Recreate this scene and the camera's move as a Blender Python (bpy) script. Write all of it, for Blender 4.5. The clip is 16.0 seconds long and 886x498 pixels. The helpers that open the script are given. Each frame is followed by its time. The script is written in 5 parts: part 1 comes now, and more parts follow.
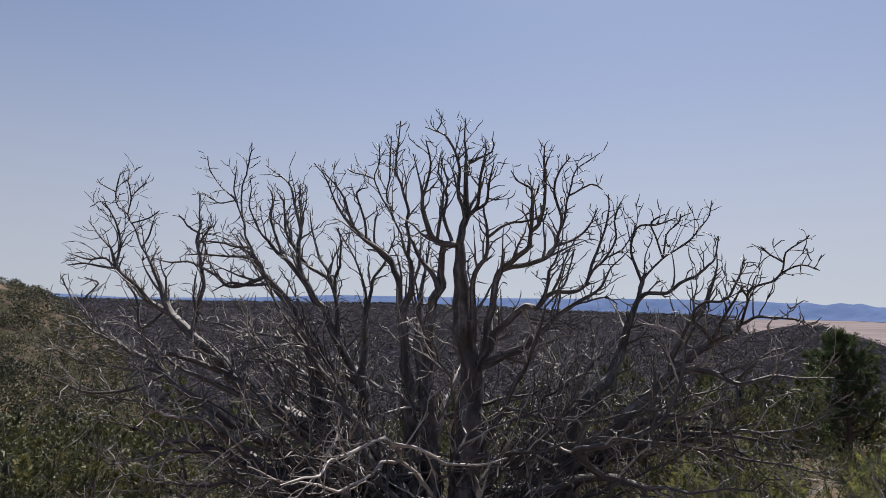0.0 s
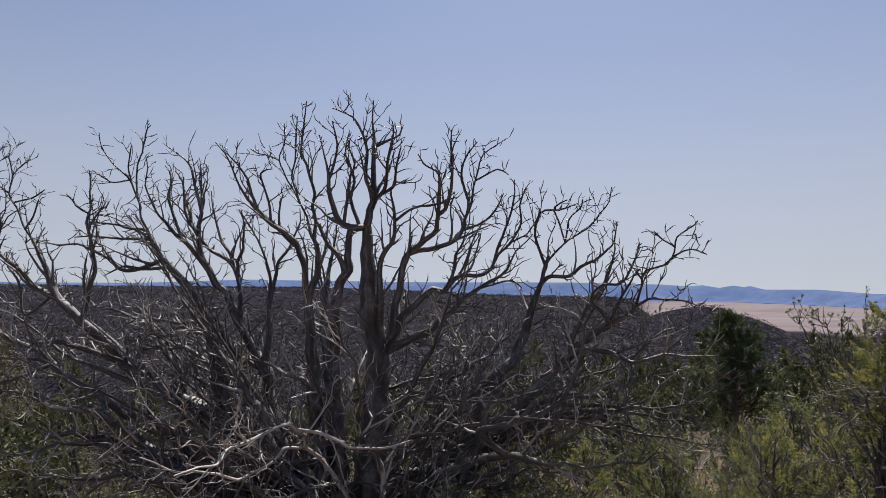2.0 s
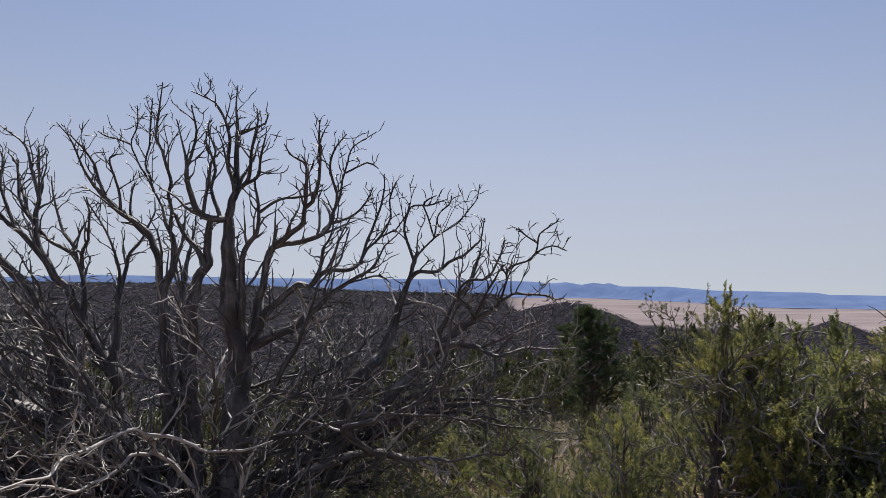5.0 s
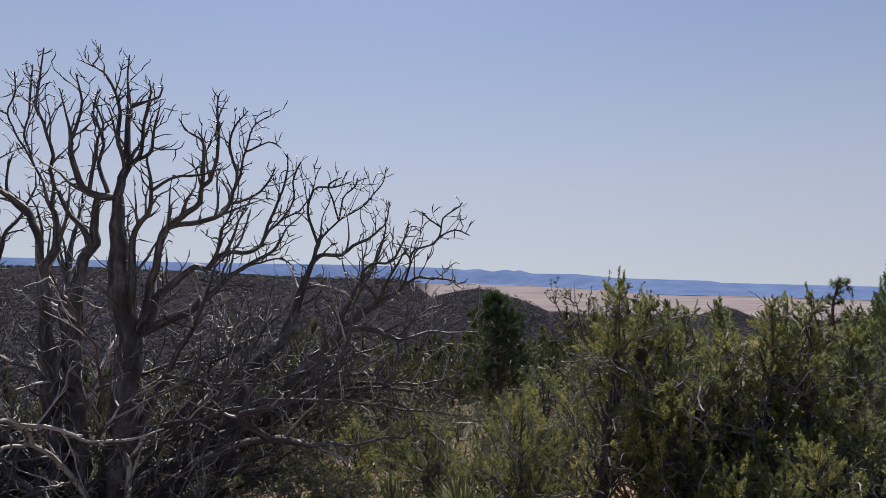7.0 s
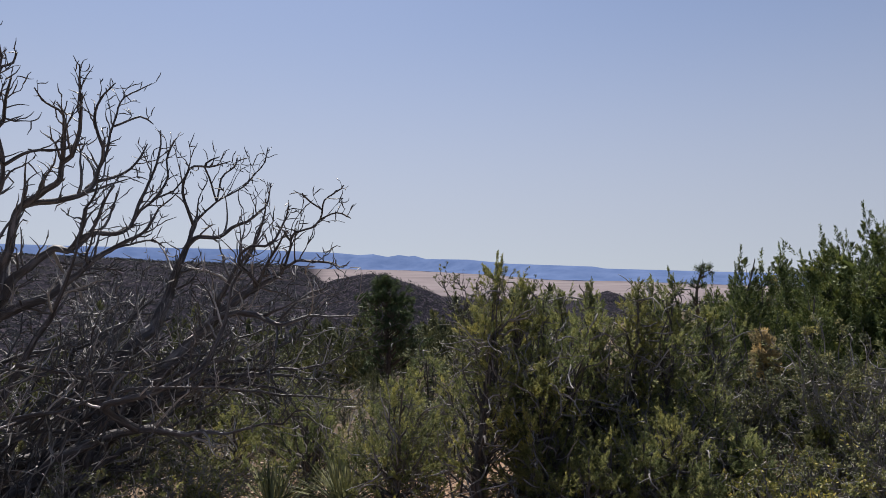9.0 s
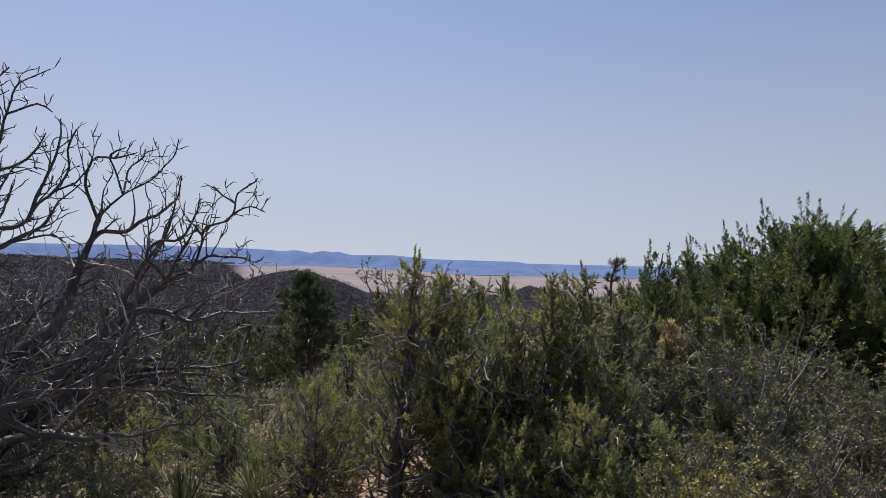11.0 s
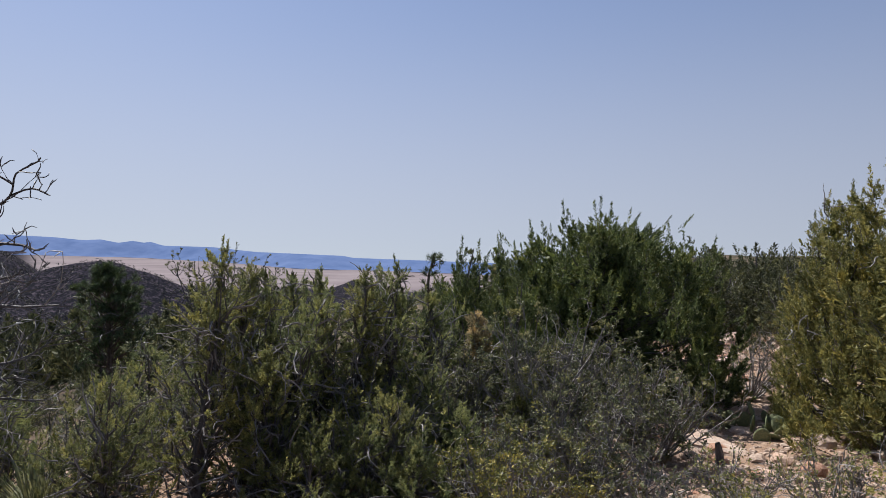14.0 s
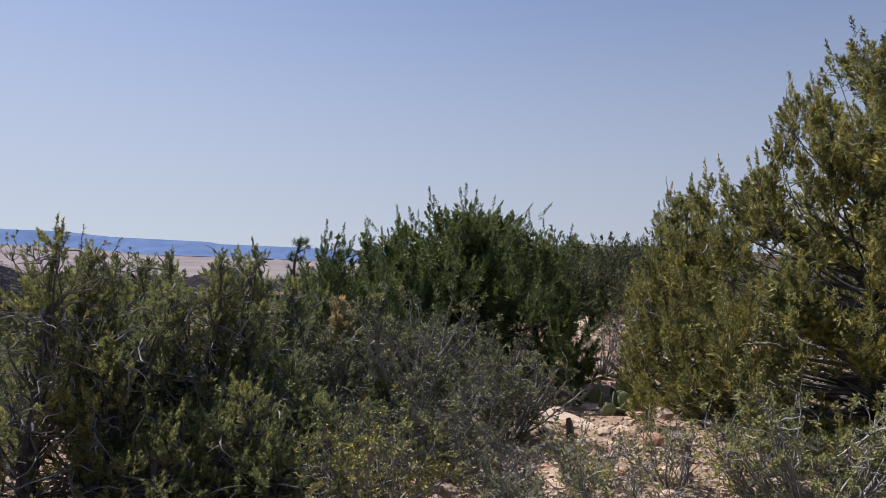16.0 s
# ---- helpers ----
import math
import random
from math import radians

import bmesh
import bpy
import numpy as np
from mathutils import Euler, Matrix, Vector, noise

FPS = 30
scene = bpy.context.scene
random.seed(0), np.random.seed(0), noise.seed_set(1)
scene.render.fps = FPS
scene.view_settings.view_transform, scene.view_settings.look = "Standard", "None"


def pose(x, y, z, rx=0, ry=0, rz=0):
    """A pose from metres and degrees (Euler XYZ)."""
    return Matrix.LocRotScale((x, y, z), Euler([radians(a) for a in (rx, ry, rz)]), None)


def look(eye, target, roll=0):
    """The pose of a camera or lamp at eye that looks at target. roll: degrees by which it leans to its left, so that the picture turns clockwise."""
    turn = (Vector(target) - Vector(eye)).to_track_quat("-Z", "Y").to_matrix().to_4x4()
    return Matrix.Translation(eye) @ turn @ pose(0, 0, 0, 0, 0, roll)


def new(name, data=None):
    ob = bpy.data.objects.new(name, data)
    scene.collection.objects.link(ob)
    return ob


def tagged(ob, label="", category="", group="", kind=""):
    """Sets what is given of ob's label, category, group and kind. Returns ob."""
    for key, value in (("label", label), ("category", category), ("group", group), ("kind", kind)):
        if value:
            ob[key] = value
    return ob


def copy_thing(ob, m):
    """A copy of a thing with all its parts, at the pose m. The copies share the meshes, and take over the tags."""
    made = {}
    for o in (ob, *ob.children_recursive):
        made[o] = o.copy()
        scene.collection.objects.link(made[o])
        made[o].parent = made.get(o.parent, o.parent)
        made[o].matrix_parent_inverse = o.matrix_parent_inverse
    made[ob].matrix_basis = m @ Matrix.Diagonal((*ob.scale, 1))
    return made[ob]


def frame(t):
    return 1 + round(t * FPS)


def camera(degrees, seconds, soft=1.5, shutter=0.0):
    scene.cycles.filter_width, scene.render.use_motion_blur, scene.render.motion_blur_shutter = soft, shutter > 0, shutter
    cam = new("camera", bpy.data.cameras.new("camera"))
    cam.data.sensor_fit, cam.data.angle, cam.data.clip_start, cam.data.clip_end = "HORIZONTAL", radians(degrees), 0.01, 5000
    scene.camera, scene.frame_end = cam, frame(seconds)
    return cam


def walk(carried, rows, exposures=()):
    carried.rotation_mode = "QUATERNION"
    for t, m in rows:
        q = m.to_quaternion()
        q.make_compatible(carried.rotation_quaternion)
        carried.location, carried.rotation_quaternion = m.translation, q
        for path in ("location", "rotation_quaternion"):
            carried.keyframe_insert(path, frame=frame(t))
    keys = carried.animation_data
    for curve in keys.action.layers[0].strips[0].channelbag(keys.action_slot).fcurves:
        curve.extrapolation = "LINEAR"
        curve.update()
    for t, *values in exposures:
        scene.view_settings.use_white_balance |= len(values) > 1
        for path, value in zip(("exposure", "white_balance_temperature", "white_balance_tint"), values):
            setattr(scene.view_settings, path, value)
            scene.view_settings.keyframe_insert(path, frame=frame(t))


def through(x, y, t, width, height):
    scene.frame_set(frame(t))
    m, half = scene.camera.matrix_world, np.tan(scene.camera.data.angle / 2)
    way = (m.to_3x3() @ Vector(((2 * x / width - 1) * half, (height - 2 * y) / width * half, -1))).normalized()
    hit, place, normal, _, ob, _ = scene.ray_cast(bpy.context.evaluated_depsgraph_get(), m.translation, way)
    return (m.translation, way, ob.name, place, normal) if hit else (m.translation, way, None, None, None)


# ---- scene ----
cam = camera(66.1, 16.0, soft=0.5)
PATH = [
    (0.0, 0.000, 0.000, 1.600, 94.55, -0.57, 0.00),
    (0.5, 0.024, 0.004, 1.603, 94.22, -0.26, -2.05),
    (1.0, 0.035, 0.004, 1.600, 93.80, -0.51, -3.97),
    (1.5, 0.047, 0.006, 1.599, 93.40, -0.32, -5.55),
    (2.0, 0.059, 0.009, 1.597, 93.27, -0.32, -7.17),
    (2.5, 0.073, 0.017, 1.594, 93.29, -0.06, -8.59),
    (3.0, 0.080, 0.031, 1.594, 93.38, 0.01, -9.98),
    (3.5, 0.088, 0.035, 1.595, 93.52, -0.38, -11.76),
    (4.0, 0.101, 0.044, 1.594, 93.39, -0.42, -13.96),
    (6.5, 0.157, 0.068, 1.574, 92.33, -0.82, -22.88),
    (7.0, 0.191, 0.064, 1.571, 91.96, -0.89, -25.01),
    (7.5, 0.218, 0.043, 1.566, 91.69, -0.72, -27.69),
    (8.0, 0.236, 0.021, 1.562, 91.21, -1.04, -30.33),
    (8.5, 0.248, 0.017, 1.562, 90.99, -0.67, -32.06),
    (9.0, 0.265, 0.023, 1.560, 90.88, -1.12, -33.87),
    (11.5, 0.308, -0.016, 1.553, 90.49, -0.89, -41.88),
    (12.0, 0.312, -0.024, 1.554, 90.34, -1.10, -43.72),
    (12.5, 0.313, -0.027, 1.550, 90.22, -1.30, -45.48),
    (13.0, 0.320, -0.034, 1.548, 89.92, -1.36, -47.63),
    (13.5, 0.330, -0.057, 1.547, 90.18, -1.51, -50.68),
    (14.0, 0.341, -0.091, 1.548, 90.51, -1.89, -54.71),
    (14.5, 0.344, -0.129, 1.541, 90.50, -1.89, -58.03),
    (15.0, 0.352, -0.147, 1.539, 90.25, -1.85, -60.47),
    (15.5, 0.369, -0.151, 1.533, 90.12, -2.24, -63.10),
    (16.0, 0.397, -0.147, 1.523, 89.85, -2.35, -65.36),
]
walk(cam, [(t, pose(x, y, z, rx, ry, rz)) for t, x, y, z, rx, ry, rz in PATH],
     exposures=[(0.0, 0.27, 6600, 12), (12.0, 0.3, 6300, 12), (16.0, 0.37, 6200, 12)])

# ---- sky and sun ----
SUN_EL, SUN_AZ = 57.0, 17.0
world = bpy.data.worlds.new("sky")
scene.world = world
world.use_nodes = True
wn = world.node_tree
sky = wn.nodes.new("ShaderNodeTexSky")
sky.sky_type = "NISHITA"
sky.sun_disc = False
sky.sun_elevation, sky.sun_rotation = radians(SUN_EL), radians(SUN_AZ)
sky.altitude, sky.air_density, sky.dust_density, sky.ozone_density = 2000, 1.0, 2.4, 4.3
# haze and its glow round the sun, painted over the sky by direction
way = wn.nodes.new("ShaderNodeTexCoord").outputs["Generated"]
lift = wn.nodes.new("ShaderNodeMapping")       # samples the sky higher up, so its tan horizon murk is left out
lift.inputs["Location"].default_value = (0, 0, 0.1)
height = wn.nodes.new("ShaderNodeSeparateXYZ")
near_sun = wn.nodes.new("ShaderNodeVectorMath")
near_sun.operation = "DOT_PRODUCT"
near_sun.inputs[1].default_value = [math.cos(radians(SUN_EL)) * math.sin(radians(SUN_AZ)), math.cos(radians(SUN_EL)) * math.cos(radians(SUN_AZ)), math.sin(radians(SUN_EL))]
thick = wn.nodes.new("ShaderNodeMapRange")      # share of painted haze, from the horizon up
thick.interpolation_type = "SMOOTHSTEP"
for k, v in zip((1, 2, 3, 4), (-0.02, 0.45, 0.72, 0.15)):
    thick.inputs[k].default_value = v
glow = wn.nodes.new("ShaderNodeMapRange")       # the painted haze is brighter towards the sun
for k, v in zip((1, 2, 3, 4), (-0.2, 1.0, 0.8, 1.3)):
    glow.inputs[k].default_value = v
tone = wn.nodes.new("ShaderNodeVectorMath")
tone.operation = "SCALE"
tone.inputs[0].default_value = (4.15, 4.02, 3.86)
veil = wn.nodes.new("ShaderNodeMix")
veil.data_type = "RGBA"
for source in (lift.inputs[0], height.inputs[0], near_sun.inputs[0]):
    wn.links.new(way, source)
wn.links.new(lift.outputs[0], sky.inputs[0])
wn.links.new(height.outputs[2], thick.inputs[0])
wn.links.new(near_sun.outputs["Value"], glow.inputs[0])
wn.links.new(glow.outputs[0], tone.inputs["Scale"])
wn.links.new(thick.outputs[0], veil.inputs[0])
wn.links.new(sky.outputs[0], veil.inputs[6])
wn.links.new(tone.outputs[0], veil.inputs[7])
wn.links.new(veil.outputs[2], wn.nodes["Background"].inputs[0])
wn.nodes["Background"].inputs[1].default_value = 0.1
sun = new("sun", bpy.data.lights.new("sun", "SUN"))
sun.data.energy, sun.data.angle, sun.data.color = 6.2, radians(0.53), (1.0, 0.94, 0.85)
ce, se = math.cos(radians(SUN_EL)), math.sin(radians(SUN_EL))
ca, sa = math.cos(radians(SUN_AZ)), math.sin(radians(SUN_AZ))
sun.matrix_world = look((30 * ce * sa, 30 * ce * ca, 30 * se), (0, 0, 0))


# ---- materials ----
def node_mat(name):
    m = bpy.data.materials.new(name)
    m.use_nodes = True
    nt = m.node_tree
    return m, nt, nt.nodes["Principled BSDF"]


def add(nt, kind, **inputs):
    n = nt.nodes.new(kind)
    for k, v in inputs.items():
        n.inputs[k.replace("_", " ")].default_value = v
    return n


def ramp(nt, source, stops):
    n = nt.nodes.new("ShaderNodeValToRGB")
    els = n.color_ramp.elements
    while len(els) < len(stops):
        els.new(0.5)
    for e, (p, c) in zip(els, stops):
        e.position, e.color = p, (*c, 1)
    nt.links.new(source, n.inputs[0])
    return n.outputs[0]


def mix(nt, fac, a, b, mode="MIX"):
    n = nt.nodes.new("ShaderNodeMix")
    n.data_type, n.blend_type = "RGBA", mode
    for sock, v in ((n.inputs[0], fac), (n.inputs[6], a), (n.inputs[7], b)):
        if isinstance(v, bpy.types.NodeSocket):
            nt.links.new(v, sock)
        else:
            sock.default_value = (*v, 1) if isinstance(v, tuple) else v
    return n.outputs[2]


def noise_at(nt, coords, scale, detail=4, rough=0.6, stretch=None):
    n = add(nt, "ShaderNodeTexNoise", Scale=scale, Detail=detail, Roughness=rough)
    if stretch:
        mp = nt.nodes.new("ShaderNodeMapping")
        mp.inputs["Scale"].default_value = stretch
        nt.links.new(coords, mp.inputs[0])
        coords = mp.outputs[0]
    nt.links.new(coords, n.inputs["Vector"])
    return n.outputs["Fac"]


def bump(nt, bsdf, height, strength, distance):
    b = add(nt, "ShaderNodeBump", Strength=strength, Distance=distance)
    nt.links.new(height, b.inputs["Height"])
    nt.links.new(b.outputs[0], bsdf.inputs["Normal"])


def bark_mat(name, dark, mid, pale, rough=0.85, relief=0.012):
    """Fibrous bark or bare wood: streaks run along the limb."""
    m, nt, b = node_mat(name)
    uv = nt.nodes.new("ShaderNodeUVMap").outputs[0]
    ob = nt.nodes.new("ShaderNodeTexCoord").outputs["Object"]
    fibre = noise_at(nt, uv, 1.0, 5, 0.65, (75, 4, 1))
    patch = noise_at(nt, ob, 2.3, 3, 0.55)
    c1 = ramp(nt, fibre, [(0.4, dark), (0.5, mid), (0.63, pale)])
    c2 = ramp(nt, patch, [(0.35, tuple(v * 0.75 for v in mid)), (0.65, pale)])
    col = mix(nt, 0.25, c1, c2)
    nt.links.new(col, b.inputs["Base Color"])
    b.inputs["Roughness"].default_value = rough
    b.inputs["Specular IOR Level"].default_value = 0.5
    bump(nt, b, fibre, 0.8, relief)
    return m


def leaf_mat(name, stops, through=0.3, patch_scale=3.0, dry=None, rough=0.6):
    """Small leaves: each leaf its own shade, clumps drift in hue, some light comes through."""
    m, nt, b = node_mat(name)
    geo = nt.nodes.new("ShaderNodeNewGeometry")
    ob = nt.nodes.new("ShaderNodeTexCoord").outputs["Object"]
    leaf = ramp(nt, geo.outputs["Random Per Island"], stops)
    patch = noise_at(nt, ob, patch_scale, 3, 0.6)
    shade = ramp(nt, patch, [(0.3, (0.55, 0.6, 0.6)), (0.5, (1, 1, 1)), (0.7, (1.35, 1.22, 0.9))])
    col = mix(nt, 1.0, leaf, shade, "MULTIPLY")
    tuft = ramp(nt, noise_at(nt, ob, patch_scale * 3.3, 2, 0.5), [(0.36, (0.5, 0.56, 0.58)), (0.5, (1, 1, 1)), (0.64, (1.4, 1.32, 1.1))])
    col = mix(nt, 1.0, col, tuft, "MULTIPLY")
    if dry:
        spot = ramp(nt, noise_at(nt, ob, patch_scale * 2.7, 2, 0.5), [(0.62, (0, 0, 0)), (0.72, (1, 1, 1))])
        col = mix(nt, spot, col, dry)
    nt.links.new(col, b.inputs["Base Color"])
    b.inputs["Roughness"].default_value = rough
    b.inputs["Specular IOR Level"].default_value = 0.35
    tr = nt.nodes.new("ShaderNodeBsdfTranslucent")
    nt.links.new(col, tr.inputs[0])
    mx = nt.nodes.new("ShaderNodeMixShader")
    mx.inputs[0].default_value = through
    nt.links.new(b.outputs[0], mx.inputs[1])
    nt.links.new(tr.outputs[0], mx.inputs[2])
    nt.links.new(mx.outputs[0], nt.nodes["Material Output"].inputs[0])
    return m


def stone_mat(name, a, b_, c, scale=9.0):
    m, nt, b = node_mat(name)
    ob = nt.nodes.new("ShaderNodeTexCoord").outputs["Object"]
    info = nt.nodes.new("ShaderNodeObjectInfo")
    big = noise_at(nt, ob, scale, 5, 0.65)
    fine = noise_at(nt, ob, scale * 9, 4, 0.7)
    col = ramp(nt, big, [(0.3, a), (0.5, b_), (0.7, c)])
    tint = ramp(nt, info.outputs["Random"], [(0.0, (0.72, 0.66, 0.62)), (0.5, (1, 1, 1)), (1.0, (1.2, 1.08, 1.0))])
    col = mix(nt, 1.0, col, tint, "MULTIPLY")
    col = mix(nt, ramp(nt, fine, [(0.35, (0, 0, 0)), (0.7, (0.5, 0.5, 0.5))]), col, tuple(v * 0.6 for v in a))
    nt.links.new(col, b.inputs["Base Color"])
    b.inputs["Roughness"].default_value = 0.9
    bump(nt, b, fine, 0.6, 0.01)
    return m


BARK_DEAD = bark_mat("weathered_bark", (0.013, 0.012, 0.0125), (0.048, 0.044, 0.047), (0.2, 0.19, 0.195), 0.58, 0.03)
WOOD_PALE = bark_mat("bleached_wood", (0.12, 0.112, 0.108), (0.31, 0.295, 0.285), (0.54, 0.52, 0.505), 0.5, 0.006)
TWIG_DEAD = bark_mat("dead_twig_bark", (0.016, 0.015, 0.0155), (0.05, 0.047, 0.05), (0.26, 0.25, 0.252), 0.46, 0.004)
BARK_JUNIPER = bark_mat("juniper_bark", (0.025, 0.021, 0.02), (0.075, 0.066, 0.062), (0.2, 0.185, 0.18))
BARK_PINE = bark_mat("pine_bark", (0.03, 0.022, 0.018), (0.09, 0.065, 0.05), (0.17, 0.13, 0.1))
TWIG_GREY = bark_mat("grey_twig_bark", (0.06, 0.055, 0.056), (0.16, 0.15, 0.15), (0.5, 0.48, 0.47))
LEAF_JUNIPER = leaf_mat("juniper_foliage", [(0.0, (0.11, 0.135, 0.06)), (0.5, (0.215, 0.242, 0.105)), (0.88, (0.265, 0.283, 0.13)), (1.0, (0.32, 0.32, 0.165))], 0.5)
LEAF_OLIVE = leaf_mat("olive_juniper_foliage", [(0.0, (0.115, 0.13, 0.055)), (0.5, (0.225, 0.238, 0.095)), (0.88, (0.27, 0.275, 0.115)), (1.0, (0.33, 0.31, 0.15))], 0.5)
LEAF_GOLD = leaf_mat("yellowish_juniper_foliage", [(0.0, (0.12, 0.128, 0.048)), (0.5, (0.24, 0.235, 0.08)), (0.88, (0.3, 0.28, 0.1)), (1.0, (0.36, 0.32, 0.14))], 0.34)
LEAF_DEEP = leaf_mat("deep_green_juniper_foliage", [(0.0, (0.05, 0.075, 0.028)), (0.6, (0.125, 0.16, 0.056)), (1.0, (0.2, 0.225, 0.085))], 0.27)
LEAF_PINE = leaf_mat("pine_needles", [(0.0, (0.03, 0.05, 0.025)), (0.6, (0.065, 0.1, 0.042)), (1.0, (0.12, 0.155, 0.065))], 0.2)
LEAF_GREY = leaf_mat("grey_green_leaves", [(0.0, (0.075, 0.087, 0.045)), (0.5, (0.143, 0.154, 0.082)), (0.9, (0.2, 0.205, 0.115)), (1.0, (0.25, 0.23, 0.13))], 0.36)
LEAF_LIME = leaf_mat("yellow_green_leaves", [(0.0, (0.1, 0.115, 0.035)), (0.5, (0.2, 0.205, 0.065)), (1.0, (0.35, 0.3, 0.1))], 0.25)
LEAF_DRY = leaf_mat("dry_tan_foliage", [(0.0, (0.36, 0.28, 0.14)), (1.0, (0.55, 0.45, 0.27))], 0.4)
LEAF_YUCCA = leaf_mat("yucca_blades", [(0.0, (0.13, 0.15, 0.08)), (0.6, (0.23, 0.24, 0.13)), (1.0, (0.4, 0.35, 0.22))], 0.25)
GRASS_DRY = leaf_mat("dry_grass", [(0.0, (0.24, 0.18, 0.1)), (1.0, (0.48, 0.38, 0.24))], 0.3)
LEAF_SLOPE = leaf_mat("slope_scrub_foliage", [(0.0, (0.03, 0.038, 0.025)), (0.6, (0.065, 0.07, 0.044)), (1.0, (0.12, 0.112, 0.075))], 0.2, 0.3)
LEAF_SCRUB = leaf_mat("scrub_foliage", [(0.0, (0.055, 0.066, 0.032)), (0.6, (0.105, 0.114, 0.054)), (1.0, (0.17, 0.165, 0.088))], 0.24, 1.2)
# far leaves lose their green to grey-blue, a little haze painted in
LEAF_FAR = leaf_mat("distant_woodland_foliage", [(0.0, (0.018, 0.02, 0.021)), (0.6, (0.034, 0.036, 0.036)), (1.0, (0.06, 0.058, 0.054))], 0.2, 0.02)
CACTUS = stone_mat("cactus_skin", (0.13, 0.17, 0.09), (0.2, 0.24, 0.12), (0.3, 0.31, 0.18), 12)
ROCK = stone_mat("limestone", (0.34, 0.24, 0.18), (0.46, 0.36, 0.29), (0.58, 0.5, 0.43))
ROCK_RED = stone_mat("reddish_stone", (0.26, 0.14, 0.09), (0.38, 0.22, 0.15), (0.5, 0.35, 0.26))


def ground_mat():
    """Pinkish stony soil near by, brown slopes under the woods, a pale grass plain far below; distance haze is painted
    into the far slopes and the plain.
    """
    m, nt, b = node_mat("stony_soil")
    ob = nt.nodes.new("ShaderNodeTexCoord").outputs["Object"]
    big = noise_at(nt, ob, 0.35, 5, 0.6)
    mid = noise_at(nt, ob, 3.0, 6, 0.7)
    fine = noise_at(nt, ob, 38.0, 5, 0.75)
    soil = ramp(nt, mid, [(0.3, (0.2, 0.125, 0.085)), (0.5, (0.265, 0.178, 0.13)), (0.68, (0.39, 0.305, 0.245))])
    litter = ramp(nt, fine, [(0.3, (0.1, 0.07, 0.05)), (0.5, (0.22, 0.15, 0.105)), (0.75, (0.48, 0.385, 0.3))])
    near = mix(nt, 0.5, soil, litter)
    near = mix(nt, ramp(nt, big, [(0.45, (0, 0, 0)), (0.65, (0.6, 0.6, 0.6))]), near, (0.17, 0.125, 0.085))
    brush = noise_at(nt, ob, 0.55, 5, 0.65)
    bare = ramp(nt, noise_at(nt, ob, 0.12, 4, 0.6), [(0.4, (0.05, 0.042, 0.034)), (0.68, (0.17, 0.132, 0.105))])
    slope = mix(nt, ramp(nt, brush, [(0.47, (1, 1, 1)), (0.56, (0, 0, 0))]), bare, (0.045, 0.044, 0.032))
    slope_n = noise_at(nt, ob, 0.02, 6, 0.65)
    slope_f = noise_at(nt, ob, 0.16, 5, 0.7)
    # far slopes: dark scrub tones shifted to violet, haze painted into the colour
    remote_hazed = mix(nt, 0.5, ramp(nt, slope_n, [(0.35, (0.018, 0.017, 0.024)), (0.65, (0.058, 0.05, 0.068))]),
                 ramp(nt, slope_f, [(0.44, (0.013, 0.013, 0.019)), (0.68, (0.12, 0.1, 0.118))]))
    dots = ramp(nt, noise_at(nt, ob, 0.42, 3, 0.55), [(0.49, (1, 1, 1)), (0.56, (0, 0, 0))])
    remote_hazed = mix(nt, dots, remote_hazed, (0.013, 0.014, 0.018))
    plain_n = noise_at(nt, ob, 0.004, 6, 0.65, (1.0, 2.2, 1))
    # plain greyed towards lavender to stand for the haze over it
    plain = ramp(nt, plain_n, [(0.36, (0.15, 0.13, 0.138)), (0.5, (0.18, 0.156, 0.164)), (0.64, (0.22, 0.194, 0.2))])
    kind = nt.nodes.new("ShaderNodeAttribute")
    kind.attribute_name = "cover"
    sep = nt.nodes.new("ShaderNodeSeparateColor")
    nt.links.new(kind.outputs["Color"], sep.inputs[0])
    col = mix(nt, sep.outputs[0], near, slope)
    col = mix(nt, sep.outputs[2], col, remote_hazed)
    col = mix(nt, sep.outputs[1], col, plain)
    nt.links.new(col, b.inputs["Base Color"])
    b.inputs["Roughness"].default_value = 0.95
    b.inputs["Specular IOR Level"].default_value = 0.0
    bump(nt, b, fine, 0.7, 0.02)
    return m


GROUND = ground_mat()


def hazed_scarp_mat():
    """A scarp many kilometres off, with blue air painted as base colour and glow."""
    m, nt, b = node_mat("hazed_scarp")
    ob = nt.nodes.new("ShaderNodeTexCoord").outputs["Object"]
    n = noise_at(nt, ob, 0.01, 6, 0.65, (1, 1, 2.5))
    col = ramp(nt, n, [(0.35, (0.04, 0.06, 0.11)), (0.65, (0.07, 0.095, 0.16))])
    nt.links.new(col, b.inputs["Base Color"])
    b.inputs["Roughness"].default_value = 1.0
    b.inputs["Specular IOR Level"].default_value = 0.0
    # airlight in front of the scarp, painted as its own blue glow
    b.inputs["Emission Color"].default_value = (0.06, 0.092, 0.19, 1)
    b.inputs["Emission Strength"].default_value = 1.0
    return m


SCARP_HAZED = hazed_scarp_mat()


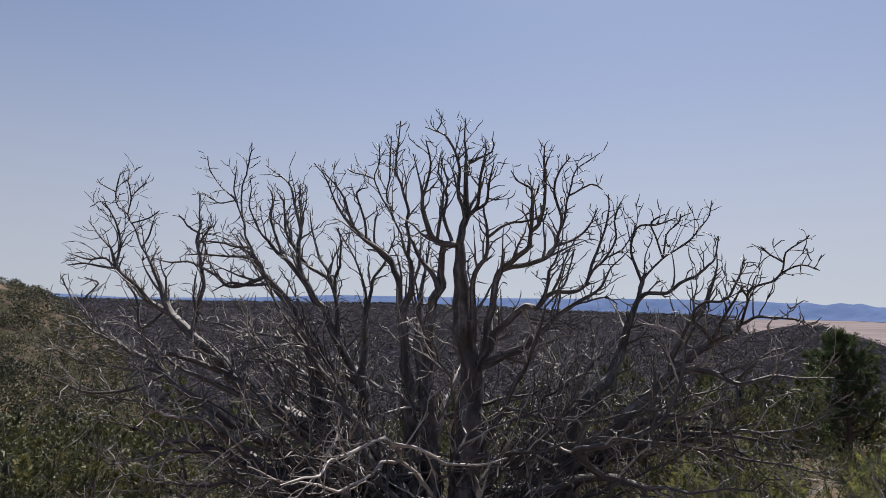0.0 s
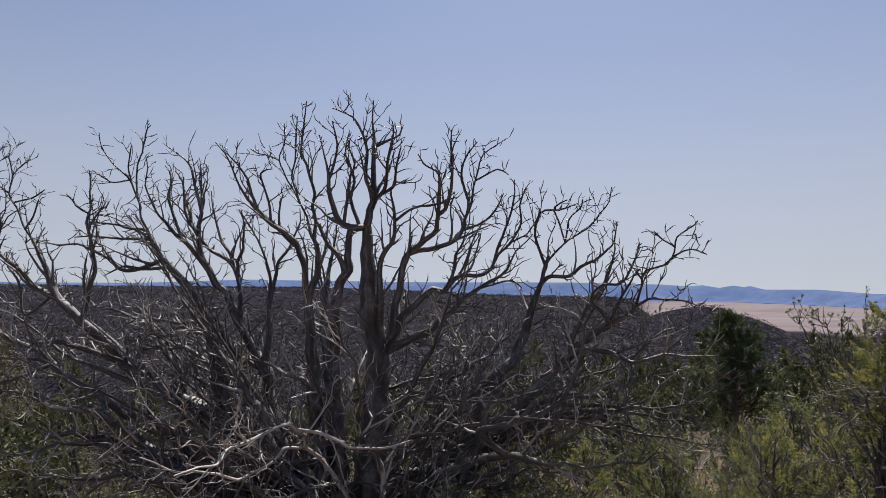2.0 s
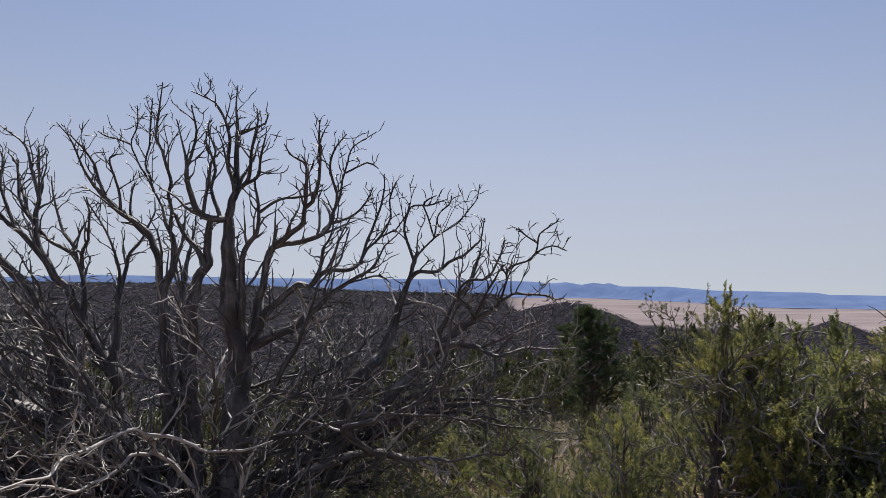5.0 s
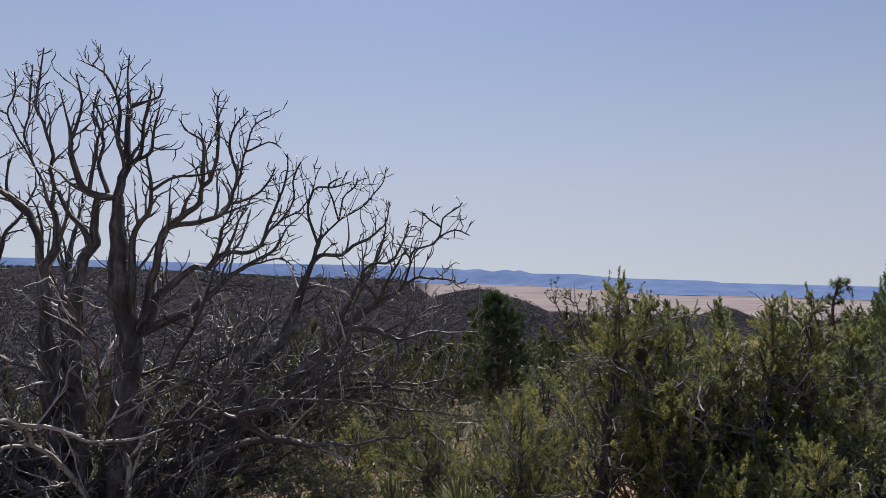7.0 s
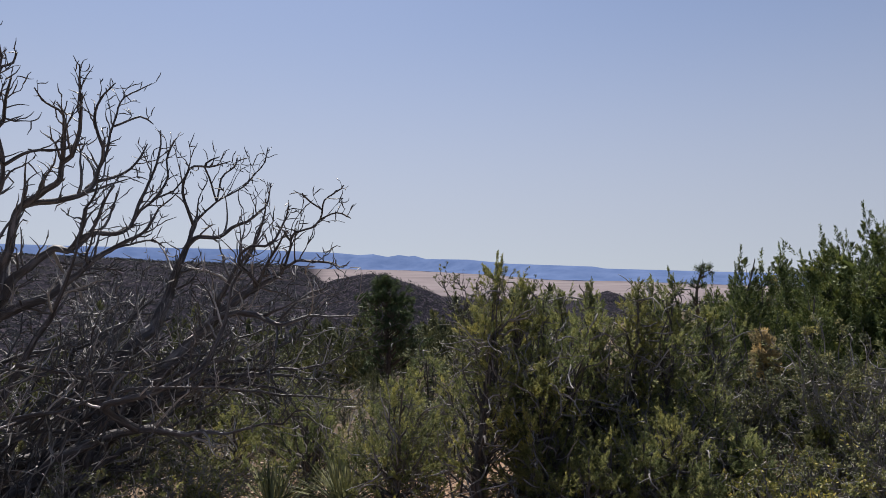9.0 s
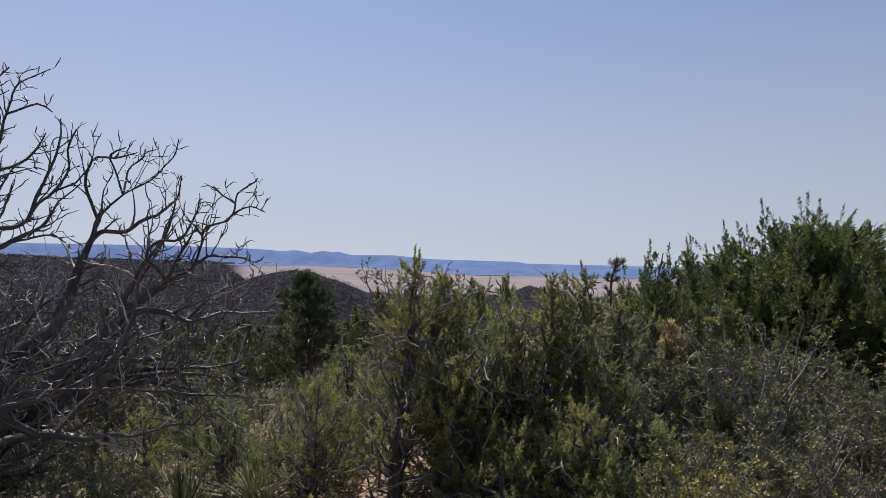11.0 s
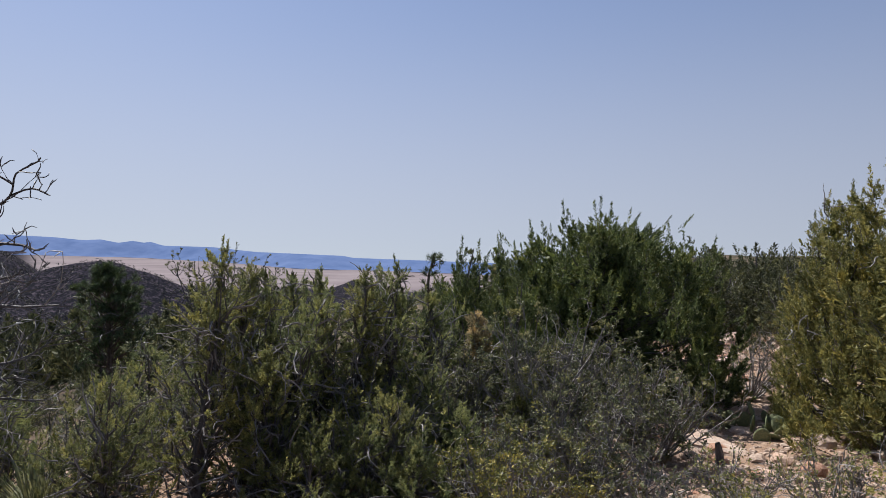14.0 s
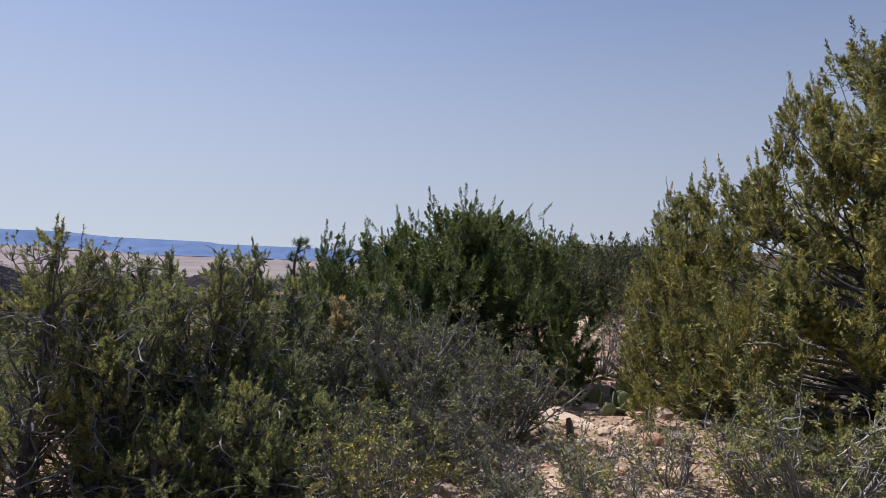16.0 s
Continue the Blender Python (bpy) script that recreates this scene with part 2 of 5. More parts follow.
# ---- mesh helpers ----
class Quads:
    """Gathers faces of one size and their texture coordinates, and makes one mesh of them."""

    def __init__(self, corners=4):
        self.v, self.f, self.uv, self.n, self.k = [], [], [], 0, corners

    def put(self, verts, faces, uv=None):
        verts = np.asarray(verts, float).reshape(-1, 3)
        self.v.append(verts)
        self.f.append(np.asarray(faces, int).reshape(-1, self.k) + self.n)
        self.uv.append(np.zeros((len(verts), 2)) if uv is None else uv)
        self.n += len(verts)

    def mesh(self, name, smooth=False):
        v, f, uv = np.concatenate(self.v), np.concatenate(self.f), np.concatenate(self.uv)
        me = bpy.data.meshes.new(name)
        me.vertices.add(len(v))
        me.vertices.foreach_set("co", v.ravel())
        me.loops.add(f.size)
        me.loops.foreach_set("vertex_index", f.ravel())
        me.polygons.add(len(f))
        me.polygons.foreach_set("loop_start", np.arange(0, f.size, self.k))
        me.update(calc_edges=True)
        me.polygons.foreach_set("use_smooth", np.full(len(f), smooth))
        layer = me.uv_layers.new(name="UVMap")
        layer.data.foreach_set("uv", uv[f.ravel()].ravel())
        me.validate()
        me.update()
        return me


def piece(name, mesh, material, parent=None, label=""):
    ob = new(name, mesh)
    if material:
        mesh.materials.append(material)
    if parent:
        ob.parent = parent
    if label:
        ob["label"] = label
    return ob


def spline(pts, step):
    """Points along a Catmull-Rom curve about step metres apart."""
    p = np.asarray(pts, float)
    if len(p) < 2:
        return p
    p = np.vstack([2 * p[0] - p[1], p, 2 * p[-1] - p[-2]])
    out = []
    for i in range(1, len(p) - 2):
        n = max(2, int(np.linalg.norm(p[i + 1] - p[i]) / step))
        s = np.linspace(0, 1, n, endpoint=False)[:, None]
        a, b, c, d = p[i - 1], p[i], p[i + 1], p[i + 2]
        out.append(0.5 * (2 * b + (c - a) * s + (2 * a - 5 * b + 4 * c - d) * s ** 2 + (3 * b - a - 3 * c + d) * s ** 3))
    out.append(p[-2][None])
    return np.concatenate(out)


def tube(q, pts, radii, sides=6, rng=None, flute=0.0):
    """A tapering tube along pts; flute gives it ribs and hollows like old wood."""
    p = np.asarray(pts, float)
    n = len(p)
    r = np.interp(np.linspace(0, 1, n), np.linspace(0, 1, len(radii)), radii)
    p = np.vstack([p[:1] - (p[1] - p[0]) * 0.02, p])        # closed foot
    r, n = np.concatenate([[r[0] * 0.02], r]), n + 1
    t = np.gradient(p, axis=0)
    t /= np.linalg.norm(t, axis=1)[:, None] + 1e-9
    ref = np.array([0.31, 0.87, 0.38]) if abs(t[0, 1]) < 0.8 else np.array([1.0, 0.1, 0.2])
    a = np.cross(t, ref)
    a /= np.linalg.norm(a, axis=1)[:, None] + 1e-9
    b = np.cross(t, a)
    ang = np.linspace(0, 2 * np.pi, sides + 1)
    rr = np.repeat(r[:, None], sides + 1, 1)
    if flute and rng is not None:
        ph = rng.uniform(0, 6.28, 3)
        tw = np.linspace(0, rng.uniform(-2.5, 2.5), n)[:, None]
        rr = rr * (1 + flute * (np.sin(3 * ang[None] + ph[0] + tw) * 0.6 + np.sin(5 * ang[None] + ph[1] + 1.6 * tw) * 0.5))
    v = p[:, None] + rr[..., None] * (np.cos(ang)[None, :, None] * a[:, None] + np.sin(ang)[None, :, None] * b[:, None])
    i = np.arange(n - 1)[:, None] * (sides + 1) + np.arange(sides)[None]
    f = np.stack([i, i + 1, i + sides + 2, i + sides + 1], -1).reshape(-1, 4)
    run = np.concatenate([[0], np.cumsum(np.linalg.norm(np.diff(p, axis=0), axis=1))])
    uv = np.stack([np.repeat(ang[None] / 6.283 * max(r[0], 0.01) * 6.283, n, 0), np.repeat(run[:, None], sides + 1, 1)], -1).reshape(-1, 2)
    q.put(v.reshape(-1, 3), f, uv)


def unit(v):
    return v / (np.linalg.norm(v, axis=-1, keepdims=True) + 1e-9)


def sprays(q, at, axis, size, rng, slim=0.3, out=None):
    """Many small pointed leaves or sprays set at the points, along their axes: one narrow triangle each,
    which may face outwards from its clump."""
    n = len(at)
    axis = unit(axis)
    size = np.broadcast_to(np.asarray(size, float), (n,))[:, None]
    face = rng.normal(size=(n, 3)) if out is None else out * 1.6 + rng.normal(size=(n, 3)) * 0.5
    s = unit(np.cross(axis, face)) * size * slim
    v = np.stack([at - s, at + s, at + axis * size], 1)
    q.put(v.reshape(-1, 3), np.arange(3 * n).reshape(n, 3))


def wander(start, way, length, rng, bend=0.5, lift=0.2, n=6):
    """A crooked twig: points that start out along way and drift, with a tendency upwards."""
    d = unit(np.asarray(way, float))
    p = [np.asarray(start, float)]
    for _ in range(n):
        d = unit(d + rng.normal(size=3) * bend / n ** 0.5 + np.array([0, 0, lift / n]))
        p.append(p[-1] + d * length / n)
    return np.array(p)


# ---- the lie of the land ----
def ease(a, b, x):
    s = np.clip((x - a) / (b - a), 0, 1)
    return s * s * (3 - 2 * s)


def waves(x, y, size, seed):
    """Cheap rolling relief, about -1 to 1."""
    r = np.random.RandomState(seed)
    z = np.zeros_like(np.asarray(x, float))
    for k in range(7):
        a, ph, f = r.uniform(0, 6.28), r.uniform(0, 6.28), 6.28 / size * 1.55 ** k
        z = z + np.sin((np.cos(a) * x + np.sin(a) * y) * f + ph) * 0.62 ** k
    return z / 1.9


SCARP_AZ, SCARP_R = (-60, 24, 31, 36, 42, 60, 90), (3900, 3800, 3700, 3200, 2500, 2400, 2400)
RIDGE_AZ = (-40, -31, -25, -17, -9, 5, 18, 25, 26.8, 28, 29.2, 30.2, 31, 31.4, 32.4, 36, 39.4, 46.4, 47.2, 57, 75)
RIDGE_EL = (0.6, 0.5, 0.22, 0.25, 0.58, 0.46, 0.5, 0.36, 0.22, 0.32, 0.11, 0.3, 0.18, 0.28, 0.0, 0.02, -0.27, -0.37, -0.52, -0.58, -0.6)


def land(x, y):
    """Height of the ground, and its cover: woods, plain, scarp."""
    x, y = np.asarray(x, float), np.asarray(y, float)
    r = np.hypot(x, y) + 1e-6
    az = np.degrees(np.arctan2(x, y))
    s = 0.94 * y - 0.34 * x                      # downhill, towards the valley
    s = np.where(np.abs(az) > 115, np.minimum(s, 0), s)
    d = np.maximum(s - 2.2, 0)
    z = -0.19 * d * d / (d + 1.2) - 0.0016 * np.clip(d - 8, 0, 80) ** 2
    z = np.maximum(z, -46 + 5 * waves(x, y, 150, 3)) + 0.05 * waves(x, y, 3.1, 5) * ease(0.5, 3, r) + 0.9 * waves(x, y, 45, 6) * ease(25, 90, r)
    # rise of open brush to the east
    east = ease(62, 78, az) * (1 - ease(130, 150, az))
    z = z + east * (0.02 * np.clip(r - 13, 0, 120))
    el_w = np.tan(np.radians(np.interp(az, (-90, -60, -33, -30.4, -28, -25, -22), (3, 3, 0.9, 0.0, -1.8, -5, -14))))
    z_w = 1.6 + 95 * el_w - 0.33 * np.maximum(95 - r, 0) - 0.25 * np.maximum(r - 110, 0) + 0.5 * waves(x, y, 22, 21)
    z = np.maximum(z, np.where((az > -100) & (az < -20), z_w, -99))
    # far side of the valley, rising to a flat mesa
    top = 1.6 + 760 * np.tan(np.radians(np.interp(az, (-40, -29, -20, -4, 6, 12, 21), (0.1, 0.05, -0.1, -0.12, -0.45, -0.75, -0.95))))
    mesa = (1 - ease(21.2, 27.0, az)) * (1 - ease(1000, 1300, r))
    wob = waves(x, y, 210, 8)
    rise = ease(240, 700, r + 45 * wob)
    cliff = ease(690, 745, r + 25 * wob)
    z_mesa = -48 + (top + 48) * (0.86 * rise + 0.14 * cliff) + 3.0 * waves(x, y, 70, 9) * rise * (1 - cliff)
    z_plain = -62 + 14 * (1 - ease(230, 900, r))
    far = ease(150, 300, r)
    open_side = ease(60, 75, az)
    z_far = z_plain + (z_mesa - z_plain) * mesa
    z_far = z_far * (1 - open_side) + 2.4 * open_side
    z_far = np.where(np.abs(az) > 100, -2.0, z_far)
    z = z * (1 - far) + z_far * far
    # conical hill beyond the valley
    u, v = (az - 27.8) * 10.5, np.abs(r - 600)
    flank = np.where(u > 0, 0.40 * np.maximum(u - 12, 0) ** 2 / (np.maximum(u - 12, 0) + 10), 0.27 * np.maximum(-u - 12, 0))
    hill = -11.8 - flank - 0.27 * v + 1.1 * waves(x, y, 55, 11) + 1.6 * np.exp(-(u / 5.0) ** 2)
    z = np.maximum(z, np.where((az > 0) & (az < 60), hill, -99))
    knoll = -33.5 - 0.42 * np.hypot((az - 47.6) * 15.7, (r - 900) * 0.7) + waves(x, y, 30, 12)
    z = np.maximum(z, np.where((az > 35) & (az < 60), knoll, -99))
    # long blue scarp beyond the plain
    rb = np.interp(az, SCARP_AZ, SCARP_R) + 60 * waves(x, y, 900, 14)
    el = np.interp(az, RIDGE_AZ, RIDGE_EL)
    crest = 1.6 + np.tan(np.radians(el)) * (rb + 330)
    up = ease(0, 330, r - rb)
    scarp = np.where(np.abs(az) < 80, up, 0)
    z = z * (1 - scarp) + crest * scarp - 30 * ease(500, 1200, r - rb) * scarp
    woods = np.clip(ease(18, 40, r) + 0.9 * ease(4.5, 8, r) * (1 - east) * ease(1.5, 3, s) + 0.75 * ease(15.5, 18, r), 0, 1)
    plain = ease(1120, 1190, r + 40 * wob) * ease(22.5, 24.5, az) * (1 - ease(-37, -34, z))
    return z, woods, plain, ease(-25, 25, r - rb) * (np.abs(az) < 80)


def ground_z(x, y):
    return float(land(np.array([x]), np.array([y]))[0][0])


def build_ground():
    fine = np.arange(-48, 112, 0.5)
    az = np.concatenate([fine, np.arange(112, 312, 4.0)])
    rr = np.concatenate([np.linspace(0.001, 3, 26), np.geomspace(3.08, 4900, 232)])
    A, Rr = np.meshgrid(np.radians(az), rr)
    x, y = Rr * np.sin(A), Rr * np.cos(A)
    off = 1 - ease(0.3, 3, Rr)
    x, y = x - 0.53 * off, y - 0.61 * off
    z, woods, plain, scarp = land(x, y)
    z[0] = z[0].mean()
    z = z - 9 * scarp
    n, m = len(rr), len(az)
    i = np.arange(n - 1)[:, None] * m
    j, k = np.arange(m)[None], (np.arange(m)[None] + 1) % m
    q = Quads()
    q.put(np.stack([x, y, z], -1), np.stack([i + j, i + k, i + m + k, i + m + j], -1)[..., ::-1].reshape(-1, 4))
    me = q.mesh("ground", True)
    col = me.color_attributes.new("cover", "FLOAT_COLOR", "POINT")
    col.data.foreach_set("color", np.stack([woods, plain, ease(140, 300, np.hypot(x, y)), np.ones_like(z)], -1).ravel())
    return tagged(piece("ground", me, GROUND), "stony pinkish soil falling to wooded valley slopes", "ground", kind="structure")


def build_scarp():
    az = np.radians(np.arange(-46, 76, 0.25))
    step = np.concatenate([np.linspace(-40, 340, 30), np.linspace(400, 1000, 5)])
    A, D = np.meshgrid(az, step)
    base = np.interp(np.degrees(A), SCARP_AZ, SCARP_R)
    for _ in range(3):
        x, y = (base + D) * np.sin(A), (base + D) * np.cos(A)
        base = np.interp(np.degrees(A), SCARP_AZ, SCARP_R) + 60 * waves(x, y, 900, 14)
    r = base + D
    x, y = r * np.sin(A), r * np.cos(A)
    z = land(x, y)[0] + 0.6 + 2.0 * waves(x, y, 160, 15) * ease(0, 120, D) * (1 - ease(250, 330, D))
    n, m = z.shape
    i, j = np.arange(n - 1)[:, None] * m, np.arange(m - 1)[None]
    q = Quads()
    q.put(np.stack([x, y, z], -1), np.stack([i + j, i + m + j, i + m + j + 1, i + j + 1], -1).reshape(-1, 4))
    return tagged(piece("backdrop", q.mesh("backdrop", True), SCARP_HAZED), "long mesa on the far side of a pale plain, blue with painted haze", "mesa", kind="structure")


ground = build_ground()
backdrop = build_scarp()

# ---- the dead juniper ----
DEAD_AT = (0.0, 5.5, -0.62)
dead = tagged(new("dead_tree"), "large dead juniper with bare grey weathered limbs", "tree")
dead.location = DEAD_AT


GROWN = []                                      # lines and radii of the limbs built so far


def dead_limb(name, pts, r0, r1):
    """One limb, grown out of the nearest earlier one, with knobbly side spurs and twigs."""
    rng = np.random.RandomState(int(abs(pts[-1][0] * 971 + pts[-1][2] * 613 + len(pts) * 37)) % 99991)
    pale = name == "bleached_limb"
    pts = [tuple(p) for p in pts]
    if pts[0][2] > 0.1 and GROWN:
        near = [(np.linalg.norm(l - np.array(pts[0]), axis=1), l, r) for l, r in GROWN]
        near = [(d + 0.8 * np.maximum(l[:, 2] - pts[0][2] + 0.3 * d, 0) * (d > 0.1), d, l, r) for d, l, r in near]
        cost, d, l, r = min(near, key=lambda n: n[0].min())
        i = int(cost.argmin())
        if d[i] < 0.9:
            r0 = min(r0, r[i] * 0.95 + 0.001)
            pts = [tuple(l[i])] + (pts[1:] if d[i] < 0.12 else pts)
    r1 = min(max(r1, 0.0062), r0 * 0.8)
    line = spline(pts, 0.04)
    kink = rng.normal(size=(len(line) // 3 + 2, 3)) * 0.011
    jit = np.stack([np.interp(np.arange(len(line)) / 3, np.arange(len(kink)), kink[:, c]) for c in range(3)], 1)
    jit *= np.minimum(np.arange(len(line)) / 4.0, 1)[:, None]
    line = line + jit
    q = Quads()
    taper = [r0, r0 * 0.82 + r1 * 0.18, r0 * 0.6 + r1 * 0.4, r0 * 0.36 + r1 * 0.64, r1 * 1.25, r1 * 0.6]
    tube(q, line, taper, 16 if r0 > 0.06 else 8, rng, 0.24 if r0 > 0.03 else 0.12)
    limb = piece(name, q.mesh(name, True), WOOD_PALE if pale else BARK_DEAD, dead, "bleached smooth dead wood" if pale else "")
    rad = np.interp(np.linspace(0, 1, len(line)), np.linspace(0, 1, 6), taper)
    GROWN.append((line, rad))
    tw, bleached = Quads(), Quads()
    run = np.concatenate([[0], np.cumsum(np.linalg.norm(np.diff(line, axis=0), axis=1))])
    total = run[-1]
    s = rng.uniform(0.04, 0.15) + (0.35 if r0 > 0.07 else 0.0)
    while s < total:
        i = min(np.searchsorted(run, s), len(line) - 2)
        along = unit(line[i + 1] - line[max(i - 2, 0)])
        out = rng.normal(size=3)
        out = unit(out - along * (out @ along))
        low = line[i][2] < 2.1
        q2 = bleached if low and rng.rand() < 0.28 else tw
        left = total - s
        if low:
            way = along * rng.uniform(0.4, 1.1) + out * 0.9 + np.array([0, 0, 0.12])
            length = rng.uniform(0.06, 0.42)
        else:
            way = along * rng.uniform(0.5, 1.0) + out * 0.8 + np.array([0, 0, 0.2])
            length = min(rng.choice([rng.uniform(0.03, 0.1), rng.uniform(0.1, 0.3), rng.uniform(0.28, 0.55)], p=[0.36, 0.36, 0.28]), 0.06 + left * 0.5)
            if length > 0.25:
                way = way + along * 0.5 + np.array([0, 0, 0.4])
        rb = min(rad[i] * 0.65, rng.uniform(0.006, 0.009) + 0.012 * length)
        side = wander(line[i], way, length, rng, 0.55 if length < 0.25 else 0.4, 0.3, 6)
        tube(q2, side, [rb, rb * 0.75, rb * 0.5, 0.0022], 5)
        for k in range(int(0.6 + length * 11)):
            j = rng.randint(2, len(side))
            w2 = unit(side[j] - side[j - 1]) * 0.8 + rng.normal(size=3) * 0.7 + np.array([0, 0, 0.05 if low else 0.2])
            t2 = wander(side[j], w2, min(rng.uniform(0.03, 0.17), 0.06 + left * 0.25), rng, 0.55, 0.2, 4)
            tube(q2, t2, [min(rb * 0.6, 0.0055), 0.0038, 0.0016], 4)
        s += rng.uniform(0.04, 0.1)
    if bleached.n:
        piece("bleached_twig_tangle", bleached.mesh("bleached_twig_tangle", True), WOOD_PALE, limb, "bleached crooked dead twigs")["kind"] = "stuff"
    if tw.n:
        piece("twig_tangle", tw.mesh("twig_tangle", True), TWIG_DEAD, limb)["kind"] = "stuff"


dead_limb("trunk", [(0.04, 0.00, -0.02), (0.09, 0.00, 0.24), (0.18, -0.01, 0.70), (0.22, -0.03, 1.18), (0.24, -0.04, 1.63), (0.17, -0.06, 1.98), (0.14, -0.07, 2.30), (0.13, -0.09, 2.57), (0.11, -0.10, 2.71)], 0.125, 0.055)
dead_limb("limb", [(0.11, -0.10, 2.71), (0.16, -0.07, 2.82), (0.18, -0.03, 2.95), (0.19, 0.00, 3.20), (0.19, 0.03, 3.43), (0.16, 0.07, 3.59), (0.16, 0.10, 3.76)], 0.042, 0.007)
dead_limb("limb", [(0.11, -0.10, 2.71), (0.01, -0.12, 2.69), (-0.09, -0.13, 2.75), (-0.15, -0.15, 2.89), (-0.17, -0.17, 3.06), (-0.20, -0.18, 3.20), (-0.26, -0.20, 3.38)], 0.030, 0.006)
dead_limb("limb", [(0.05, -0.11, 2.70), (0.02, -0.05, 2.90), (0.01, 0.00, 3.10), (-0.04, 0.05, 3.32), (-0.02, 0.08, 3.46)], 0.017, 0.005)
dead_limb("limb", [(-0.06, -0.13, 2.73), (-0.03, -0.20, 2.95), (0.03, -0.25, 3.14), (0.00, -0.30, 3.34)], 0.015, 0.005)
dead_limb("limb", [(-0.18, -0.17, 3.07), (-0.13, -0.21, 3.18), (-0.12, -0.26, 3.31), (-0.15, -0.30, 3.46)], 0.012, 0.005)
dead_limb("limb", [(0.19, 0.02, 3.37), (0.29, -0.02, 3.40), (0.39, -0.06, 3.46), (0.41, -0.10, 3.53)], 0.012, 0.004)
dead_limb("limb", [(0.18, -0.03, 2.96), (0.12, -0.01, 3.07), (0.11, 0.01, 3.31), (0.05, 0.03, 3.54), (0.00, 0.06, 3.61), (-0.07, 0.08, 3.66), (-0.17, 0.10, 3.69)], 0.018, 0.004)
dead_limb("limb", [(-0.07, 0.08, 3.66), (-0.03, 0.09, 3.71), (-0.04, 0.10, 3.79)], 0.006, 0.003)
dead_limb("limb", [(0.17, -0.04, 2.91), (0.28, -0.20, 3.02), (0.29, -0.35, 3.25), (0.30, -0.50, 3.45)], 0.018, 0.004)
dead_limb("limb", [(0.22, -0.11, 2.96), (0.34, -0.24, 3.00), (0.35, -0.37, 3.14), (0.36, -0.50, 3.28)], 0.014, 0.004)
dead_limb("stem", [(0.23, -0.04, 1.50), (0.24, -0.09, 1.94), (0.23, -0.14, 2.39), (0.32, -0.20, 2.59), (0.33, -0.25, 2.78), (0.31, -0.30, 2.97)], 0.040, 0.012)
dead_limb("limb", [(0.33, -0.24, 2.75), (0.49, -0.29, 2.84), (0.66, -0.35, 2.85), (0.79, -0.40, 2.89)], 0.012, 0.004)
dead_limb("limb", [(0.23, -0.05, 1.60), (0.34, -0.05, 1.90), (0.38, -0.06, 2.19), (0.43, -0.06, 2.46), (0.54, -0.07, 2.52), (0.67, -0.07, 2.55), (0.86, -0.08, 2.63), (0.94, -0.08, 2.82), (0.99, -0.09, 3.04), (1.02, -0.09, 3.23), (1.13, -0.10, 3.35), (1.26, -0.10, 3.43)], 0.075, 0.005)
dead_limb("limb", [(1.00, -0.09, 3.11), (1.17, -0.09, 3.18), (1.27, -0.10, 3.13)], 0.010, 0.004)
dead_limb("limb", [(0.94, -0.08, 2.81), (0.94, -0.11, 2.93), (0.89, -0.14, 3.13), (0.92, -0.17, 3.29), (0.99, -0.20, 3.37)], 0.016, 0.004)
dead_limb("limb", [(0.48, -0.07, 2.48), (0.58, -0.15, 2.59), (0.67, -0.24, 2.66), (0.68, -0.33, 2.88), (0.66, -0.42, 3.08), (0.55, -0.51, 3.13), (0.48, -0.60, 3.19)], 0.034, 0.004)
dead_limb("limb", [(0.68, -0.29, 2.77), (0.75, -0.37, 2.86), (0.76, -0.44, 3.08), (0.74, -0.52, 3.26), (0.74, -0.60, 3.38)], 0.022, 0.005)
dead_limb("limb", [(0.25, -0.05, 1.64), (0.39, -0.05, 1.94), (0.52, -0.04, 2.13), (0.66, -0.04, 2.21), (0.75, -0.03, 2.19), (0.84, -0.03, 2.29), (1.04, -0.02, 2.32), (1.16, -0.02, 2.44), (1.34, -0.01, 2.59), (1.51, -0.01, 2.76), (1.57, 0.00, 2.89)], 0.050, 0.005)
dead_limb("limb", [(1.16, -0.02, 2.44), (1.24, -0.01, 2.66), (1.31, -0.01, 2.86), (1.34, 0.00, 3.11)], 0.014, 0.004)
dead_limb("limb", [(1.30, -0.01, 2.56), (1.37, 0.03, 2.71), (1.42, 0.06, 2.99), (1.49, 0.10, 3.09)], 0.014, 0.005)
dead_limb("limb", [(0.81, -0.08, 2.61), (0.89, -0.05, 2.68), (1.14, -0.03, 2.80), (1.24, 0.00, 3.01)], 0.014, 0.004)
dead_limb("limb", [(0.28, -0.05, 1.70), (0.64, -0.09, 1.89), (0.78, -0.13, 2.03), (0.99, -0.17, 2.20), (1.19, -0.22, 2.32), (1.30, -0.26, 2.48), (1.42, -0.30, 2.65)], 0.045, 0.005)
dead_limb("limb", [(0.76, -0.03, 2.21), (0.81, -0.10, 2.32), (0.82, -0.16, 2.48), (0.88, -0.23, 2.59), (0.89, -0.30, 2.69)], 0.016, 0.005)
dead_limb("limb", [(0.99, -0.17, 2.20), (1.16, -0.22, 2.26), (1.26, -0.26, 2.27), (1.32, -0.30, 2.22)], 0.008, 0.003)
